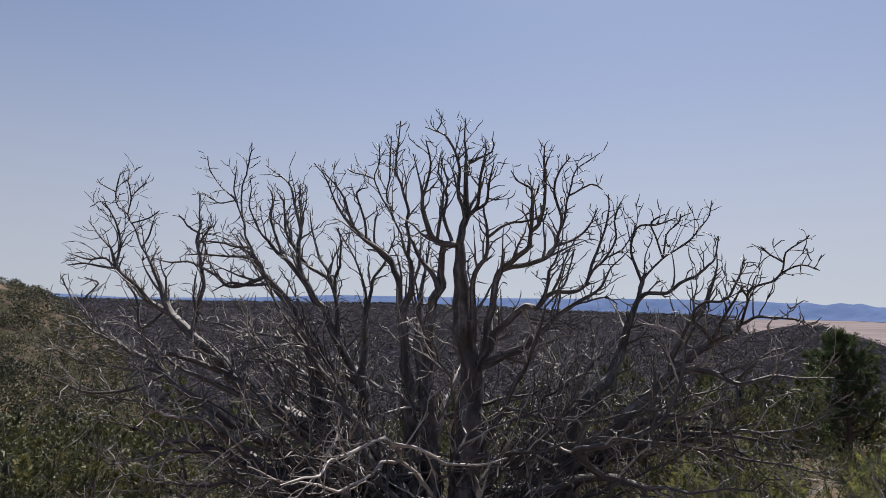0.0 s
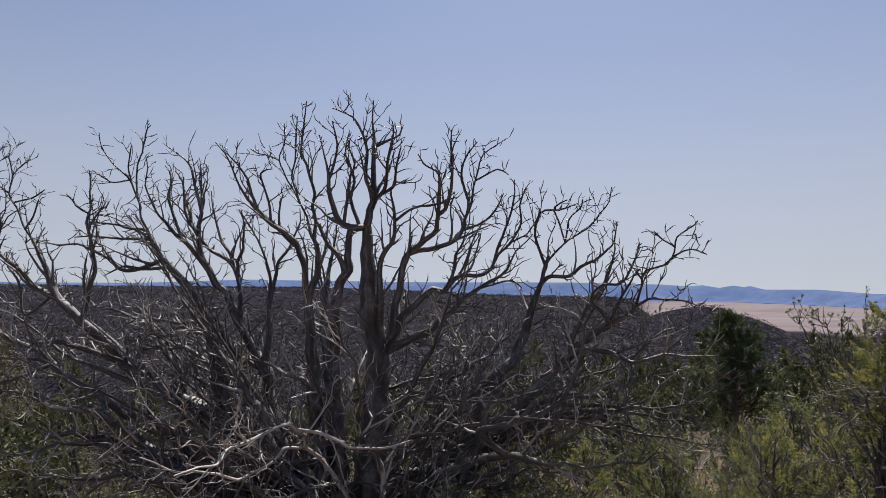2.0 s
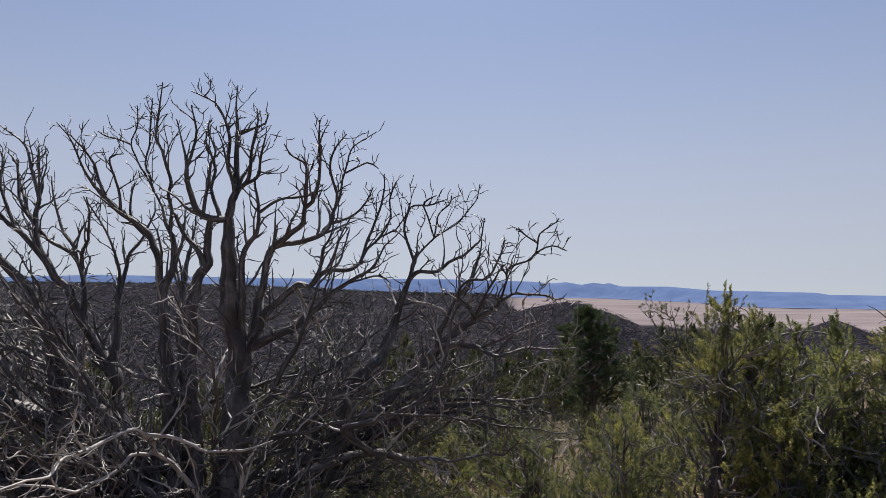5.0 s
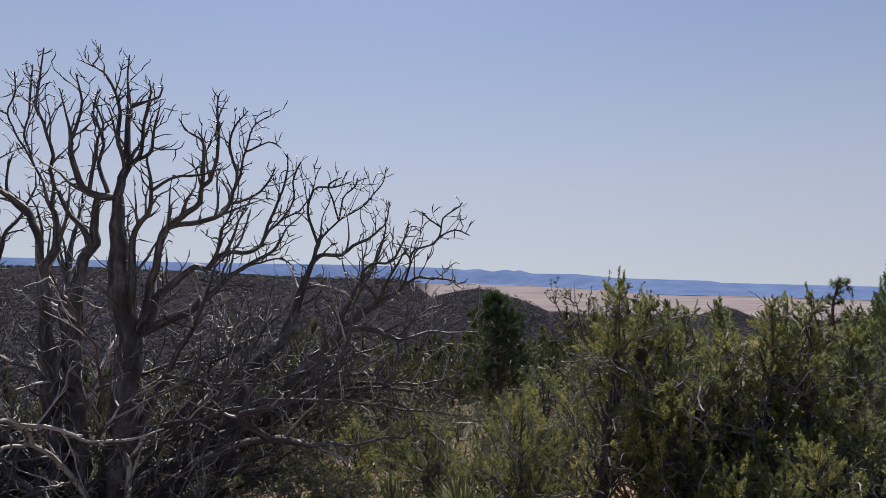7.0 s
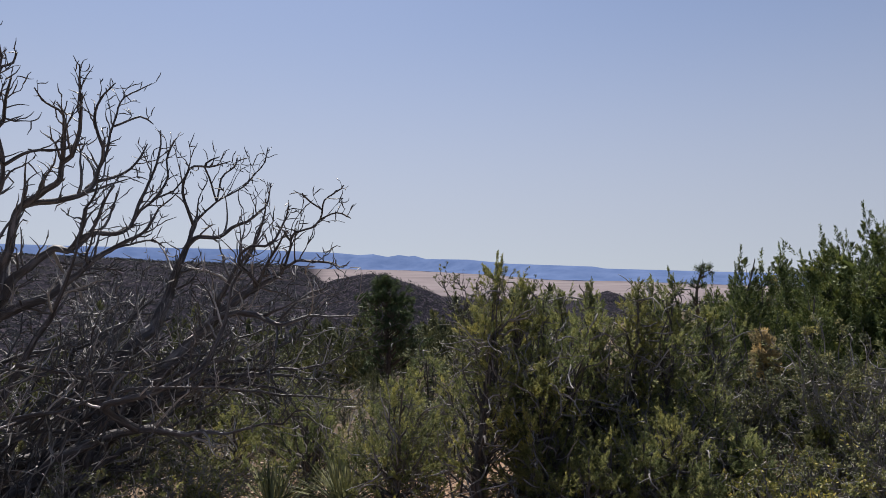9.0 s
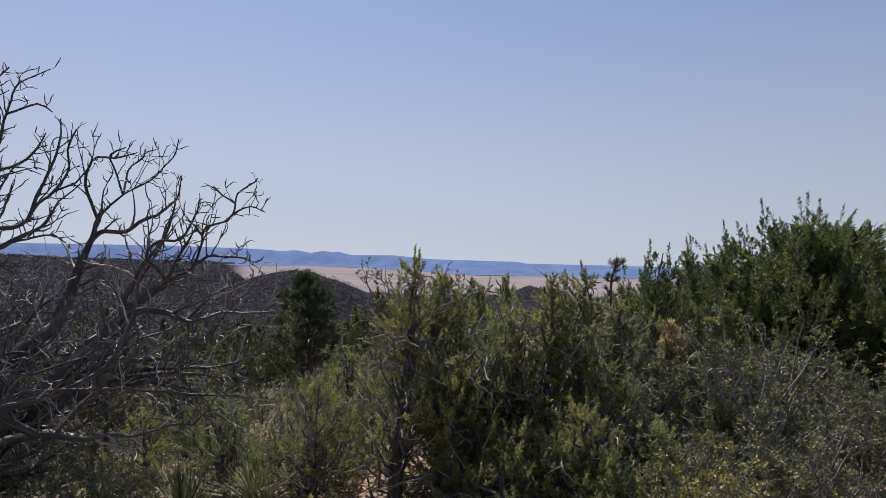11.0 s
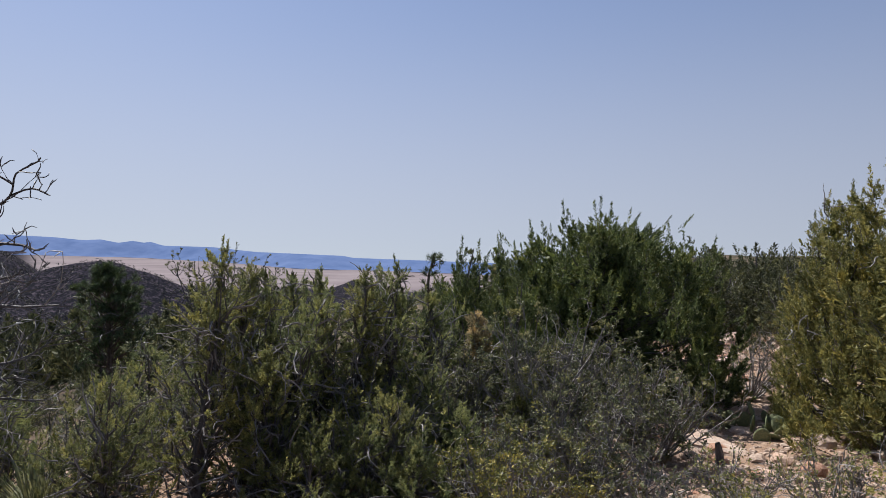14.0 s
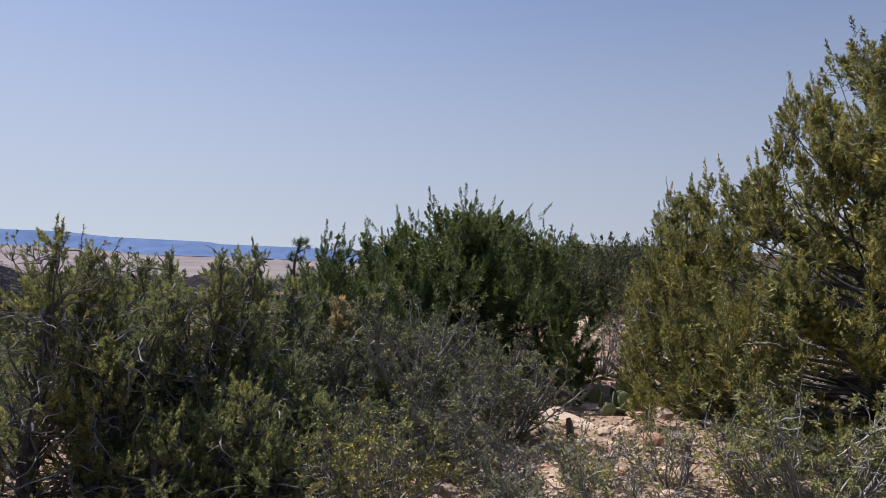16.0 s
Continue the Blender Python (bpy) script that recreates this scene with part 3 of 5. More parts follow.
dead_limb("stem", [(0.34, -0.03, -0.02), (0.75, -0.05, 0.27), (0.97, -0.05, 0.94), (1.00, -0.06, 1.10), (1.07, -0.06, 1.38), (1.36, -0.07, 1.71), (1.46, -0.07, 2.04), (1.55, -0.08, 2.27), (1.57, -0.08, 2.40), (1.74, -0.09, 2.61), (1.94, -0.09, 2.73), (2.07, -0.10, 2.86), (2.14, -0.10, 3.07)], 0.095, 0.006)
dead_limb("limb", [(1.58, -0.08, 2.41), (1.49, -0.14, 2.65), (1.52, -0.19, 2.83), (1.65, -0.25, 2.83), (1.78, -0.30, 2.89)], 0.018, 0.004)
dead_limb("limb", [(1.75, -0.09, 2.62), (1.79, -0.06, 2.79), (1.90, -0.03, 2.89), (1.93, 0.00, 2.96)], 0.011, 0.004)
dead_limb("limb", [(1.53, -0.08, 2.22), (1.58, -0.14, 2.30), (1.73, -0.21, 2.32), (1.89, -0.27, 2.44), (2.05, -0.34, 2.55), (2.07, -0.40, 2.75)], 0.020, 0.004)
dead_limb("limb", [(1.74, -0.09, 2.61), (1.68, -0.12, 2.76), (1.63, -0.16, 2.87), (1.70, -0.20, 2.93)], 0.012, 0.003)
dead_limb("stem", [(0.35, -0.06, -0.02), (0.78, -0.10, 0.29), (0.94, -0.22, 0.89), (1.19, -0.33, 1.18), (1.41, -0.45, 1.47), (1.53, -0.57, 1.63), (1.71, -0.68, 1.85), (1.89, -0.80, 1.98), (1.98, -0.92, 2.07), (1.99, -1.03, 2.27), (2.03, -1.15, 2.34), (2.10, -1.27, 2.42), (2.08, -1.38, 2.54), (2.13, -1.50, 2.65)], 0.090, 0.005)
dead_limb("limb", [(2.10, -1.27, 2.42), (2.16, -1.38, 2.47), (2.20, -1.50, 2.44)], 0.009, 0.003)
dead_limb("limb", [(2.09, -1.34, 2.50), (1.99, -1.37, 2.54), (1.91, -1.40, 2.59)], 0.008, 0.003)
dead_limb("limb", [(1.99, -1.03, 2.27), (1.90, -1.17, 2.33), (1.86, -1.30, 2.35)], 0.018, 0.010)
dead_limb("limb", [(1.98, -0.94, 2.12), (2.02, -1.13, 2.15), (2.14, -1.31, 2.15), (2.16, -1.50, 2.12)], 0.014, 0.004)
dead_limb("limb", [(1.68, -0.90, 2.15), (1.74, -0.95, 2.25), (1.88, -1.00, 2.27), (1.95, -1.05, 2.41), (1.97, -1.10, 2.52)], 0.014, 0.004)
dead_limb("limb", [(1.85, -0.78, 1.95), (1.87, -0.88, 2.07), (1.91, -0.99, 2.23), (1.92, -1.10, 2.33)], 0.015, 0.004)
dead_limb("limb", [(1.61, -0.62, 1.73), (1.69, -0.69, 2.06), (1.82, -0.76, 2.23), (1.86, -0.83, 2.42), (1.86, -0.90, 2.57)], 0.022, 0.004)
dead_limb("limb", [(1.50, -0.54, 1.60), (1.61, -0.69, 1.76), (1.82, -0.84, 1.75), (1.91, -1.00, 1.72), (2.13, -1.15, 1.78), (2.39, -1.30, 1.79)], 0.030, 0.004)
dead_limb("limb", [(1.91, -1.00, 1.72), (2.05, -1.03, 1.86), (2.20, -1.07, 1.96), (2.24, -1.10, 2.01)], 0.010, 0.003)
dead_limb("limb", [(0.91, -0.19, 0.76), (1.24, -0.41, 1.15), (1.58, -0.63, 1.31), (1.85, -0.86, 1.36), (2.12, -1.08, 1.33), (2.25, -1.30, 1.35)], 0.045, 0.005)
dead_limb("limb", [(1.10, -0.32, 0.98), (1.37, -0.54, 1.21), (1.73, -0.76, 1.29), (1.87, -0.98, 1.29), (2.16, -1.20, 1.22)], 0.030, 0.005)
dead_limb("limb", [(1.24, -0.41, 1.15), (1.53, -0.54, 1.41), (1.89, -0.66, 1.46), (2.16, -0.78, 1.61), (2.33, -0.90, 1.85)], 0.024, 0.004)
dead_limb("limb", [(1.85, -0.86, 1.36), (2.01, -1.00, 1.42), (2.19, -1.15, 1.43), (2.38, -1.30, 1.57)], 0.012, 0.004)
dead_limb("limb", [(1.47, -0.51, 1.36), (1.77, -0.67, 1.38), (1.97, -0.84, 1.39), (2.12, -1.00, 1.48)], 0.020, 0.004)
dead_limb("limb", [(0.15, -0.12, -0.02), (0.34, -0.20, 0.42), (0.73, -0.48, 0.88), (1.07, -0.76, 1.04), (1.37, -1.04, 1.06), (1.69, -1.32, 1.11), (1.90, -1.60, 1.25)], 0.060, 0.007)
dead_limb("limb", [(0.89, -0.17, 0.68), (1.05, 0.04, 1.13), (1.07, 0.26, 1.46), (1.07, 0.48, 1.72), (1.17, 0.70, 1.96)], 0.035, 0.005)
dead_limb("limb", [(0.24, -0.20, -0.02), (0.54, -0.34, 0.65), (0.80, -0.03, 1.10), (0.91, 0.28, 1.46), (0.94, 0.59, 1.71), (0.93, 0.90, 1.90)], 0.032, 0.005)
dead_limb("limb", [(0.43, 0.40, 0.73), (0.59, 0.57, 1.12), (0.75, 0.73, 1.40), (0.70, 0.90, 1.63)], 0.020, 0.004)
dead_limb("limb", [(0.78, -0.05, 1.07), (1.00, 0.13, 1.30), (1.28, 0.32, 1.46), (1.46, 0.50, 1.48)], 0.016, 0.004)
dead_limb("stem", [(-0.04, 0.06, -0.02), (-0.08, 0.10, 0.21), (-0.08, 0.09, 0.76), (-0.09, 0.07, 1.18), (-0.12, 0.06, 1.66), (-0.08, 0.04, 2.19), (-0.01, 0.03, 2.42), (-0.01, 0.01, 2.62), (0.01, 0.00, 2.70)], 0.085, 0.030)
dead_limb("stem", [(-0.07, 0.06, -0.02), (-0.16, 0.10, 0.21), (-0.21, 0.10, 0.75), (-0.26, 0.10, 1.29), (-0.31, 0.10, 1.74), (-0.32, 0.10, 2.14), (-0.26, 0.10, 2.42), (-0.30, 0.10, 2.62), (-0.35, 0.10, 2.75), (-0.45, 0.10, 2.96), (-0.54, 0.10, 3.10), (-0.58, 0.10, 3.25), (-0.54, 0.10, 3.40), (-0.56, 0.10, 3.53)], 0.080, 0.005)
dead_limb("limb", [(-0.58, 0.10, 3.23), (-0.69, 0.10, 3.29), (-0.82, 0.10, 3.33)], 0.010, 0.003)
dead_limb("limb", [(-0.29, 0.10, 2.57), (-0.29, 0.07, 2.85), (-0.30, 0.03, 3.01), (-0.36, 0.00, 3.20), (-0.39, -0.03, 3.33), (-0.38, -0.07, 3.49), (-0.36, -0.10, 3.67)], 0.026, 0.004)
dead_limb("limb", [(-0.41, 0.10, 2.87), (-0.47, 0.13, 3.11), (-0.46, 0.17, 3.29), (-0.45, 0.20, 3.64)], 0.014, 0.004)
dead_limb("limb", [(-0.04, 0.03, 2.32), (-0.09, 0.05, 2.46), (-0.20, 0.07, 2.62), (-0.26, 0.08, 2.73), (-0.31, 0.10, 2.81)], 0.025, 0.010)
dead_limb("stem", [(-0.09, 0.08, 1.03), (-0.17, 0.20, 1.46), (-0.21, 0.33, 1.91), (-0.18, 0.45, 2.30), (-0.15, 0.58, 2.55), (-0.13, 0.70, 2.77)], 0.050, 0.010)
dead_limb("stem", [(-0.16, 0.06, -0.02), (-0.36, 0.10, 0.20), (-0.53, 0.12, 0.88), (-0.63, 0.15, 1.32), (-0.66, 0.17, 1.52), (-0.65, 0.20, 2.14), (-0.69, 0.22, 2.39), (-0.77, 0.25, 2.63), (-0.84, 0.27, 2.77), (-0.90, 0.30, 2.87)], 0.080, 0.008)
dead_limb("limb", [(-0.32, 0.10, 2.11), (-0.38, 0.11, 2.44), (-0.51, 0.13, 2.61), (-0.64, 0.14, 2.73), (-0.75, 0.16, 2.86), (-0.90, 0.17, 3.05), (-1.00, 0.19, 3.24), (-1.11, 0.20, 3.39)], 0.040, 0.005)
dead_limb("limb", [(-0.75, 0.16, 2.86), (-0.86, 0.17, 3.10), (-0.95, 0.19, 3.26), (-1.00, 0.20, 3.34)], 0.014, 0.004)
dead_limb("limb", [(-0.64, 0.14, 2.73), (-0.69, 0.13, 2.95), (-0.73, 0.11, 3.14), (-0.62, 0.10, 3.18)], 0.012, 0.003)
dead_limb("limb", [(-0.45, 0.12, 2.52), (-0.57, 0.18, 2.67), (-0.59, 0.24, 2.87), (-0.57, 0.30, 3.00)], 0.014, 0.004)
dead_limb("limb", [(-0.66, 0.20, 2.09), (-0.60, 0.27, 2.39), (-0.51, 0.35, 2.54), (-0.47, 0.42, 2.69), (-0.45, 0.50, 2.90)], 0.022, 0.005)
dead_limb("stem", [(-0.17, -0.06, -0.02), (-0.39, -0.10, 0.28), (-0.76, -0.05, 0.92), (-0.92, -0.01, 1.30), (-1.01, 0.04, 1.65), (-1.12, 0.08, 1.96), (-1.21, 0.13, 2.13), (-1.43, 0.18, 2.36), (-1.55, 0.22, 2.53), (-1.65, 0.27, 2.70), (-1.74, 0.32, 2.92), (-1.82, 0.36, 3.09), (-1.96, 0.41, 3.22), (-2.07, 0.45, 3.37), (-2.11, 0.50, 3.50)], 0.095, 0.004)
dead_limb("limb", [(-1.74, 0.32, 2.92), (-1.75, 0.37, 3.06), (-1.76, 0.43, 3.33), (-1.74, 0.49, 3.48), (-1.70, 0.55, 3.59)], 0.014, 0.003)
dead_limb("limb", [(-1.81, 0.35, 3.07), (-2.01, 0.43, 3.08), (-2.17, 0.50, 3.19)], 0.011, 0.003)
dead_limb("limb", [(-1.80, 0.35, 3.05), (-1.84, 0.43, 3.23), (-1.86, 0.50, 3.39)], 0.010, 0.003)
dead_limb("limb", [(-1.47, 0.19, 2.41), (-1.78, 0.23, 2.34), (-1.93, 0.27, 2.44), (-2.12, 0.32, 2.53), (-2.35, 0.36, 2.55), (-2.52, 0.40, 2.59)], 0.018, 0.003)
dead_limb("limb", [(-1.60, 0.25, 2.61), (-1.82, 0.32, 2.60), (-2.24, 0.40, 2.62)], 0.012, 0.003)
dead_limb("limb", [(-1.63, 0.26, 2.66), (-1.81, 0.28, 2.70), (-2.10, 0.30, 2.74)], 0.012, 0.003)
dead_limb("limb", [(-1.43, 0.18, 2.36), (-1.61, 0.15, 2.35), (-1.79, 0.13, 2.37), (-1.92, 0.10, 2.30)], 0.014, 0.004)
dead_limb("stem", [(-0.65, 0.17, 1.46), (-0.86, 0.21, 1.87), (-1.02, 0.25, 2.18), (-1.17, 0.29, 2.38), (-1.35, 0.33, 2.58), (-1.49, 0.38, 2.71), (-1.64, 0.42, 2.91), (-1.72, 0.46, 3.14), (-1.73, 0.50, 3.28)], 0.050, 0.004)
dead_limb("limb", [(-1.07, 0.27, 2.25), (-1.23, 0.30, 2.53), (-1.25, 0.34, 2.84), (-1.29, 0.38, 3.04), (-1.37, 0.42, 3.25), (-1.47, 0.46, 3.34), (-1.60, 0.50, 3.44)], 0.026, 0.004)
dead_limb("limb", [(-1.24, 0.32, 2.64), (-1.37, 0.38, 2.84), (-1.43, 0.44, 3.12), (-1.48, 0.50, 3.22)], 0.014, 0.004)
dead_limb("limb", [(-1.38, 0.34, 2.61), (-1.50, 0.43, 2.91), (-1.53, 0.51, 3.13), (-1.61, 0.60, 3.25)], 0.014, 0.004)
dead_limb("limb", [(-1.25, 0.34, 2.82), (-1.23, 0.43, 2.98), (-1.29, 0.51, 3.15), (-1.29, 0.60, 3.29)], 0.010, 0.003)
dead_limb("limb", [(-0.87, 0.21, 1.89), (-0.90, 0.27, 2.24), (-1.00, 0.33, 2.47), (-1.09, 0.38, 2.63), (-1.16, 0.44, 2.85), (-1.19, 0.50, 3.04)], 0.024, 0.004)
dead_limb("limb", [(-0.92, 0.28, 2.29), (-0.88, 0.22, 2.58), (-0.85, 0.16, 2.71), (-0.88, 0.10, 2.83)], 0.016, 0.004)
dead_limb("limb", [(-0.97, 0.31, 2.41), (-1.18, 0.41, 2.54), (-1.33, 0.51, 2.74), (-1.43, 0.60, 2.95), (-1.49, 0.70, 3.17)], 0.018, 0.004)
dead_limb("stem", [(-0.21, -0.06, -0.02), (-0.47, -0.10, 0.27), (-0.71, -0.05, 0.74), (-0.92, 0.01, 1.15), (-1.19, 0.06, 1.30), (-1.51, 0.11, 1.45), (-1.72, 0.17, 1.61), (-1.95, 0.22, 1.82), (-2.16, 0.27, 1.97), (-2.34, 0.33, 2.16), (-2.51, 0.38, 2.51), (-2.65, 0.43, 2.72), (-2.73, 0.49, 2.87), (-2.82, 0.54, 2.98), (-2.82, 0.59, 3.13), (-2.89, 0.65, 3.36), (-2.94, 0.70, 3.46)], 0.095, 0.004)
dead_limb("limb", [(-2.82, 0.54, 2.97), (-2.95, 0.59, 3.09), (-3.00, 0.65, 3.20), (-2.99, 0.70, 3.40)], 0.013, 0.003)
dead_limb("limb", [(-3.00, 0.65, 3.21), (-3.09, 0.67, 3.25), (-3.16, 0.70, 3.30)], 0.006, 0.003)
dead_limb("limb", [(-2.82, 0.59, 3.13), (-2.79, 0.65, 3.23), (-2.73, 0.70, 3.29)], 0.009, 0.003)
dead_limb("limb", [(-2.74, 0.49, 2.89), (-2.63, 0.50, 2.95), (-2.51, 0.50, 3.03)], 0.008, 0.003)
dead_limb("limb", [(-2.63, 0.43, 2.69), (-2.60, 0.46, 2.77), (-2.57, 0.50, 2.94)], 0.010, 0.003)
dead_limb("limb", [(-2.53, 0.39, 2.54), (-2.52, 0.44, 2.62), (-2.51, 0.50, 2.69)], 0.009, 0.004)
dead_limb("limb", [(-2.30, 0.32, 2.12), (-2.44, 0.36, 2.16), (-2.74, 0.41, 2.42), (-2.85, 0.46, 2.53), (-2.95, 0.51, 2.66), (-3.08, 0.55, 2.79), (-3.20, 0.60, 2.94)], 0.030, 0.003)
dead_limb("limb", [(-2.86, 0.46, 2.54), (-2.87, 0.50, 2.75), (-2.95, 0.53, 2.95), (-3.07, 0.57, 3.09), (-3.17, 0.60, 3.06)], 0.012, 0.003)
dead_limb("limb", [(-2.74, 0.41, 2.42), (-2.95, 0.44, 2.57), (-3.17, 0.47, 2.59), (-3.32, 0.50, 2.63)], 0.014, 0.003)
dead_limb("limb", [(-2.86, 0.43, 2.50), (-3.07, 0.41, 2.52), (-3.24, 0.40, 2.52)], 0.010, 0.003)
dead_limb("limb", [(-2.55, 0.30, 1.99), (-2.63, 0.33, 2.23), (-2.74, 0.37, 2.40), (-2.78, 0.40, 2.49)], 0.014, 0.004)
dead_limb("limb", [(-2.11, 0.26, 1.94), (-2.09, 0.27, 2.09), (-2.05, 0.27, 2.21), (-2.04, 0.28, 2.42), (-2.10, 0.28, 2.67), (-2.12, 0.29, 2.80), (-2.10, 0.29, 3.00), (-2.11, 0.30, 3.15)], 0.022, 0.004)
dead_limb("limb", [(-2.12, 0.29, 2.80), (-2.20, 0.29, 2.86), (-2.27, 0.30, 2.96)], 0.009, 0.003)
dead_limb("limb", [(-2.10, 0.28, 2.67), (-2.04, 0.34, 2.82), (-2.01, 0.40, 2.90)], 0.010, 0.003)
dead_limb("limb", [(-2.09, 0.27, 2.09), (-2.09, 0.23, 2.33), (-2.06, 0.20, 2.47)], 0.012, 0.004)
dead_limb("limb", [(-2.34, 0.33, 2.13), (-2.38, 0.36, 2.28), (-2.41, 0.40, 2.38)], 0.012, 0.005)
dead_limb("stem", [(-0.24, -0.12, -0.02), (-0.53, -0.20, 0.31), (-1.05, -0.24, 0.96), (-1.31, -0.28, 1.16), (-1.61, -0.31, 1.32), (-1.87, -0.35, 1.51), (-2.08, -0.39, 1.67), (-2.37, -0.42, 1.73), (-2.61, -0.46, 1.77), (-2.92, -0.50, 1.89)], 0.080, 0.004)
dead_limb("stem", [(-0.26, -0.18, -0.02), (-0.58, -0.30, 0.35), (-0.92, -0.35, 0.70), (-1.19, -0.40, 0.93), (-1.52, -0.45, 1.19), (-1.68, -0.50, 1.35), (-1.94, -0.55, 1.39), (-2.20, -0.60, 1.50), (-2.58, -0.65, 1.55), (-2.72, -0.70, 1.53)], 0.070, 0.004)
dead_limb("limb", [(-1.72, 0.17, 1.61), (-1.84, 0.05, 1.69), (-2.17, -0.06, 1.79), (-2.40, -0.17, 1.81), (-2.51, -0.29, 1.92), (-2.84, -0.40, 2.12)], 0.026, 0.003)
dead_limb("limb", [(-1.90, -0.36, 1.54), (-2.22, -0.24, 1.75), (-2.58, -0.13, 1.91), (-2.88, -0.01, 2.11), (-3.15, 0.10, 2.42)], 0.030, 0.003)
dead_limb("limb", [(-2.83, -0.03, 2.08), (-2.90, 0.01, 2.22), (-2.81, 0.06, 2.36), (-2.95, 0.10, 2.41)], 0.008, 0.003)
dead_limb("limb", [(-0.90, -0.23, 0.77), (-1.54, -0.36, 1.07), (-1.80, -0.50, 1.20), (-1.94, -0.63, 1.24), (-2.11, -0.77, 1.34), (-2.33, -0.90, 1.43)], 0.040, 0.004)
dead_limb("limb", [(-1.45, -0.34, 1.03), (-1.75, -0.51, 1.14), (-2.05, -0.67, 1.13), (-2.20, -0.84, 1.11), (-2.20, -1.00, 1.20)], 0.018, 0.004)
dead_limb("limb", [(-0.29, -0.24, -0.02), (-0.65, -0.40, 0.38), (-1.31, -0.60, 0.91), (-1.72, -0.80, 0.97), (-2.01, -1.00, 1.09), (-2.06, -1.20, 1.11)], 0.045, 0.005)
dead_limb("limb", [(-2.08, -0.39, 1.67), (-2.24, -0.56, 1.58), (-2.47, -0.73, 1.60), (-2.66, -0.90, 1.73)], 0.018, 0.003)
dead_limb("limb", [(-0.90, 0.00, 1.12), (-1.38, 0.08, 1.33), (-1.77, 0.16, 1.49), (-2.13, 0.24, 1.62), (-2.51, 0.32, 1.89), (-2.90, 0.40, 2.08)], 0.034, 0.004)
dead_limb("limb", [(-1.19, 0.06, 1.30), (-1.42, 0.22, 1.67), (-1.66, 0.38, 1.90), (-2.01, 0.54, 2.03), (-2.37, 0.70, 2.03)], 0.030, 0.004)
dead_limb("limb", [(-0.87, -0.02, 1.19), (-1.02, 0.11, 1.55), (-1.34, 0.24, 1.72), (-1.70, 0.37, 1.71), (-2.04, 0.50, 1.74)], 0.026, 0.004)
dead_limb("limb", [(-0.66, 0.17, 1.52), (-0.93, 0.35, 1.67), (-1.25, 0.53, 1.70), (-1.60, 0.70, 1.78)], 0.020, 0.004)
dead_limb("limb", [(-1.07, 0.06, 1.81), (-1.26, 0.31, 1.91), (-1.62, 0.55, 1.94), (-1.95, 0.80, 2.08)], 0.020, 0.004)
dead_limb("bleached_limb", [(0.04, -0.30, -0.02), (0.08, -0.50, 0.52), (-0.08, -0.66, 0.92), (-0.25, -0.83, 1.14), (-0.33, -0.99, 1.20), (-0.43, -1.15, 1.18), (-0.53, -1.31, 1.13), (-0.72, -1.47, 1.16), (-0.91, -1.64, 1.24), (-1.03, -1.80, 1.35)], 0.021, 0.005)
dead_limb("bleached_limb", [(-0.27, -0.86, 1.15), (-0.33, -1.11, 1.36), (-0.48, -1.36, 1.36), (-0.61, -1.60, 1.34), (-0.65, -1.85, 1.32), (-0.77, -2.10, 1.34)], 0.014, 0.004)
dead_limb("limb", [(-0.14, -0.36, -0.02), (-0.31, -0.60, 0.55), (-0.84, -0.83, 1.10), (-1.13, -1.07, 1.37), (-1.24, -1.30, 1.33)], 0.035, 0.006)
dead_limb("bleached_limb", [(0.10, -0.48, -0.02), (0.23, -0.80, 0.62), (0.24, -0.85, 0.93), (0.21, -0.90, 1.09)], 0.026, 0.015)
dead_limb("bleached_limb", [(-0.09, 0.08, 1.03), (0.06, 0.32, 1.44), (0.16, 0.56, 1.66), (0.18, 0.80, 1.74)], 0.028, 0.006)
dead_limb("bleached_limb", [(-0.32, -1.07, 1.33), (-0.08, -1.05, 1.27), (0.03, -1.04, 1.20), (0.25, -1.02, 1.18), (0.43, -1.00, 1.25)], 0.014, 0.004)
dead_limb("bleached_limb", [(0.62, -0.04, 2.19), (0.82, 0.31, 1.93), (1.02, 0.65, 1.51), (1.16, 1.00, 1.36)], 0.014, 0.005)


def low_tangle(count, seed):
    """Crooked lower boughs that leave the stems and sprawl all round the tree."""
    rng = np.random.RandomState(seed)
    for k in range(count):
        side = rng.choice([-1.0, 1.0])
        start = np.array([side * rng.uniform(0.05, 0.9), rng.normal() * 0.3, rng.uniform(0.25, 1.5)])
        turn = rng.normal() * 0.75
        way = np.array([side * math.cos(turn), math.sin(turn) - 0.1, rng.uniform(-0.1, 0.65)])
        line = wander(start, way, rng.uniform(0.8, 2.2), rng, 0.45, 0.25, 6)
        line[:, 2] = np.maximum(line[:, 2], 0.12)
        dead_limb("limb", [tuple(p) for p in line.round(2)], rng.uniform(0.014, 0.03), 0.004)


low_tangle(36, 71)


def left_fan(count, seed):
    """Long boughs that leave the foot side by side and sweep out, low, then rise."""
    rng = np.random.RandomState(seed)
    for k in range(count):
        side = -1.0 if rng.rand() < 0.68 else 1.0
        f = (k + rng.rand()) / count
        start = np.array([side * rng.uniform(0.0, 0.3), rng.normal() * 0.25, rng.uniform(0.15, 0.6)])
        climb = 0.2 + 1.05 * f
        line = wander(start, (side * (1.1 - 0.5 * f), rng.normal() * 0.3, climb), rng.uniform(1.5, 2.7), rng, 0.18, 0.12, 6)
        dead_limb("limb", [tuple(p) for p in line.round(2)], rng.uniform(0.026, 0.052), 0.006)


left_fan(40, 72)


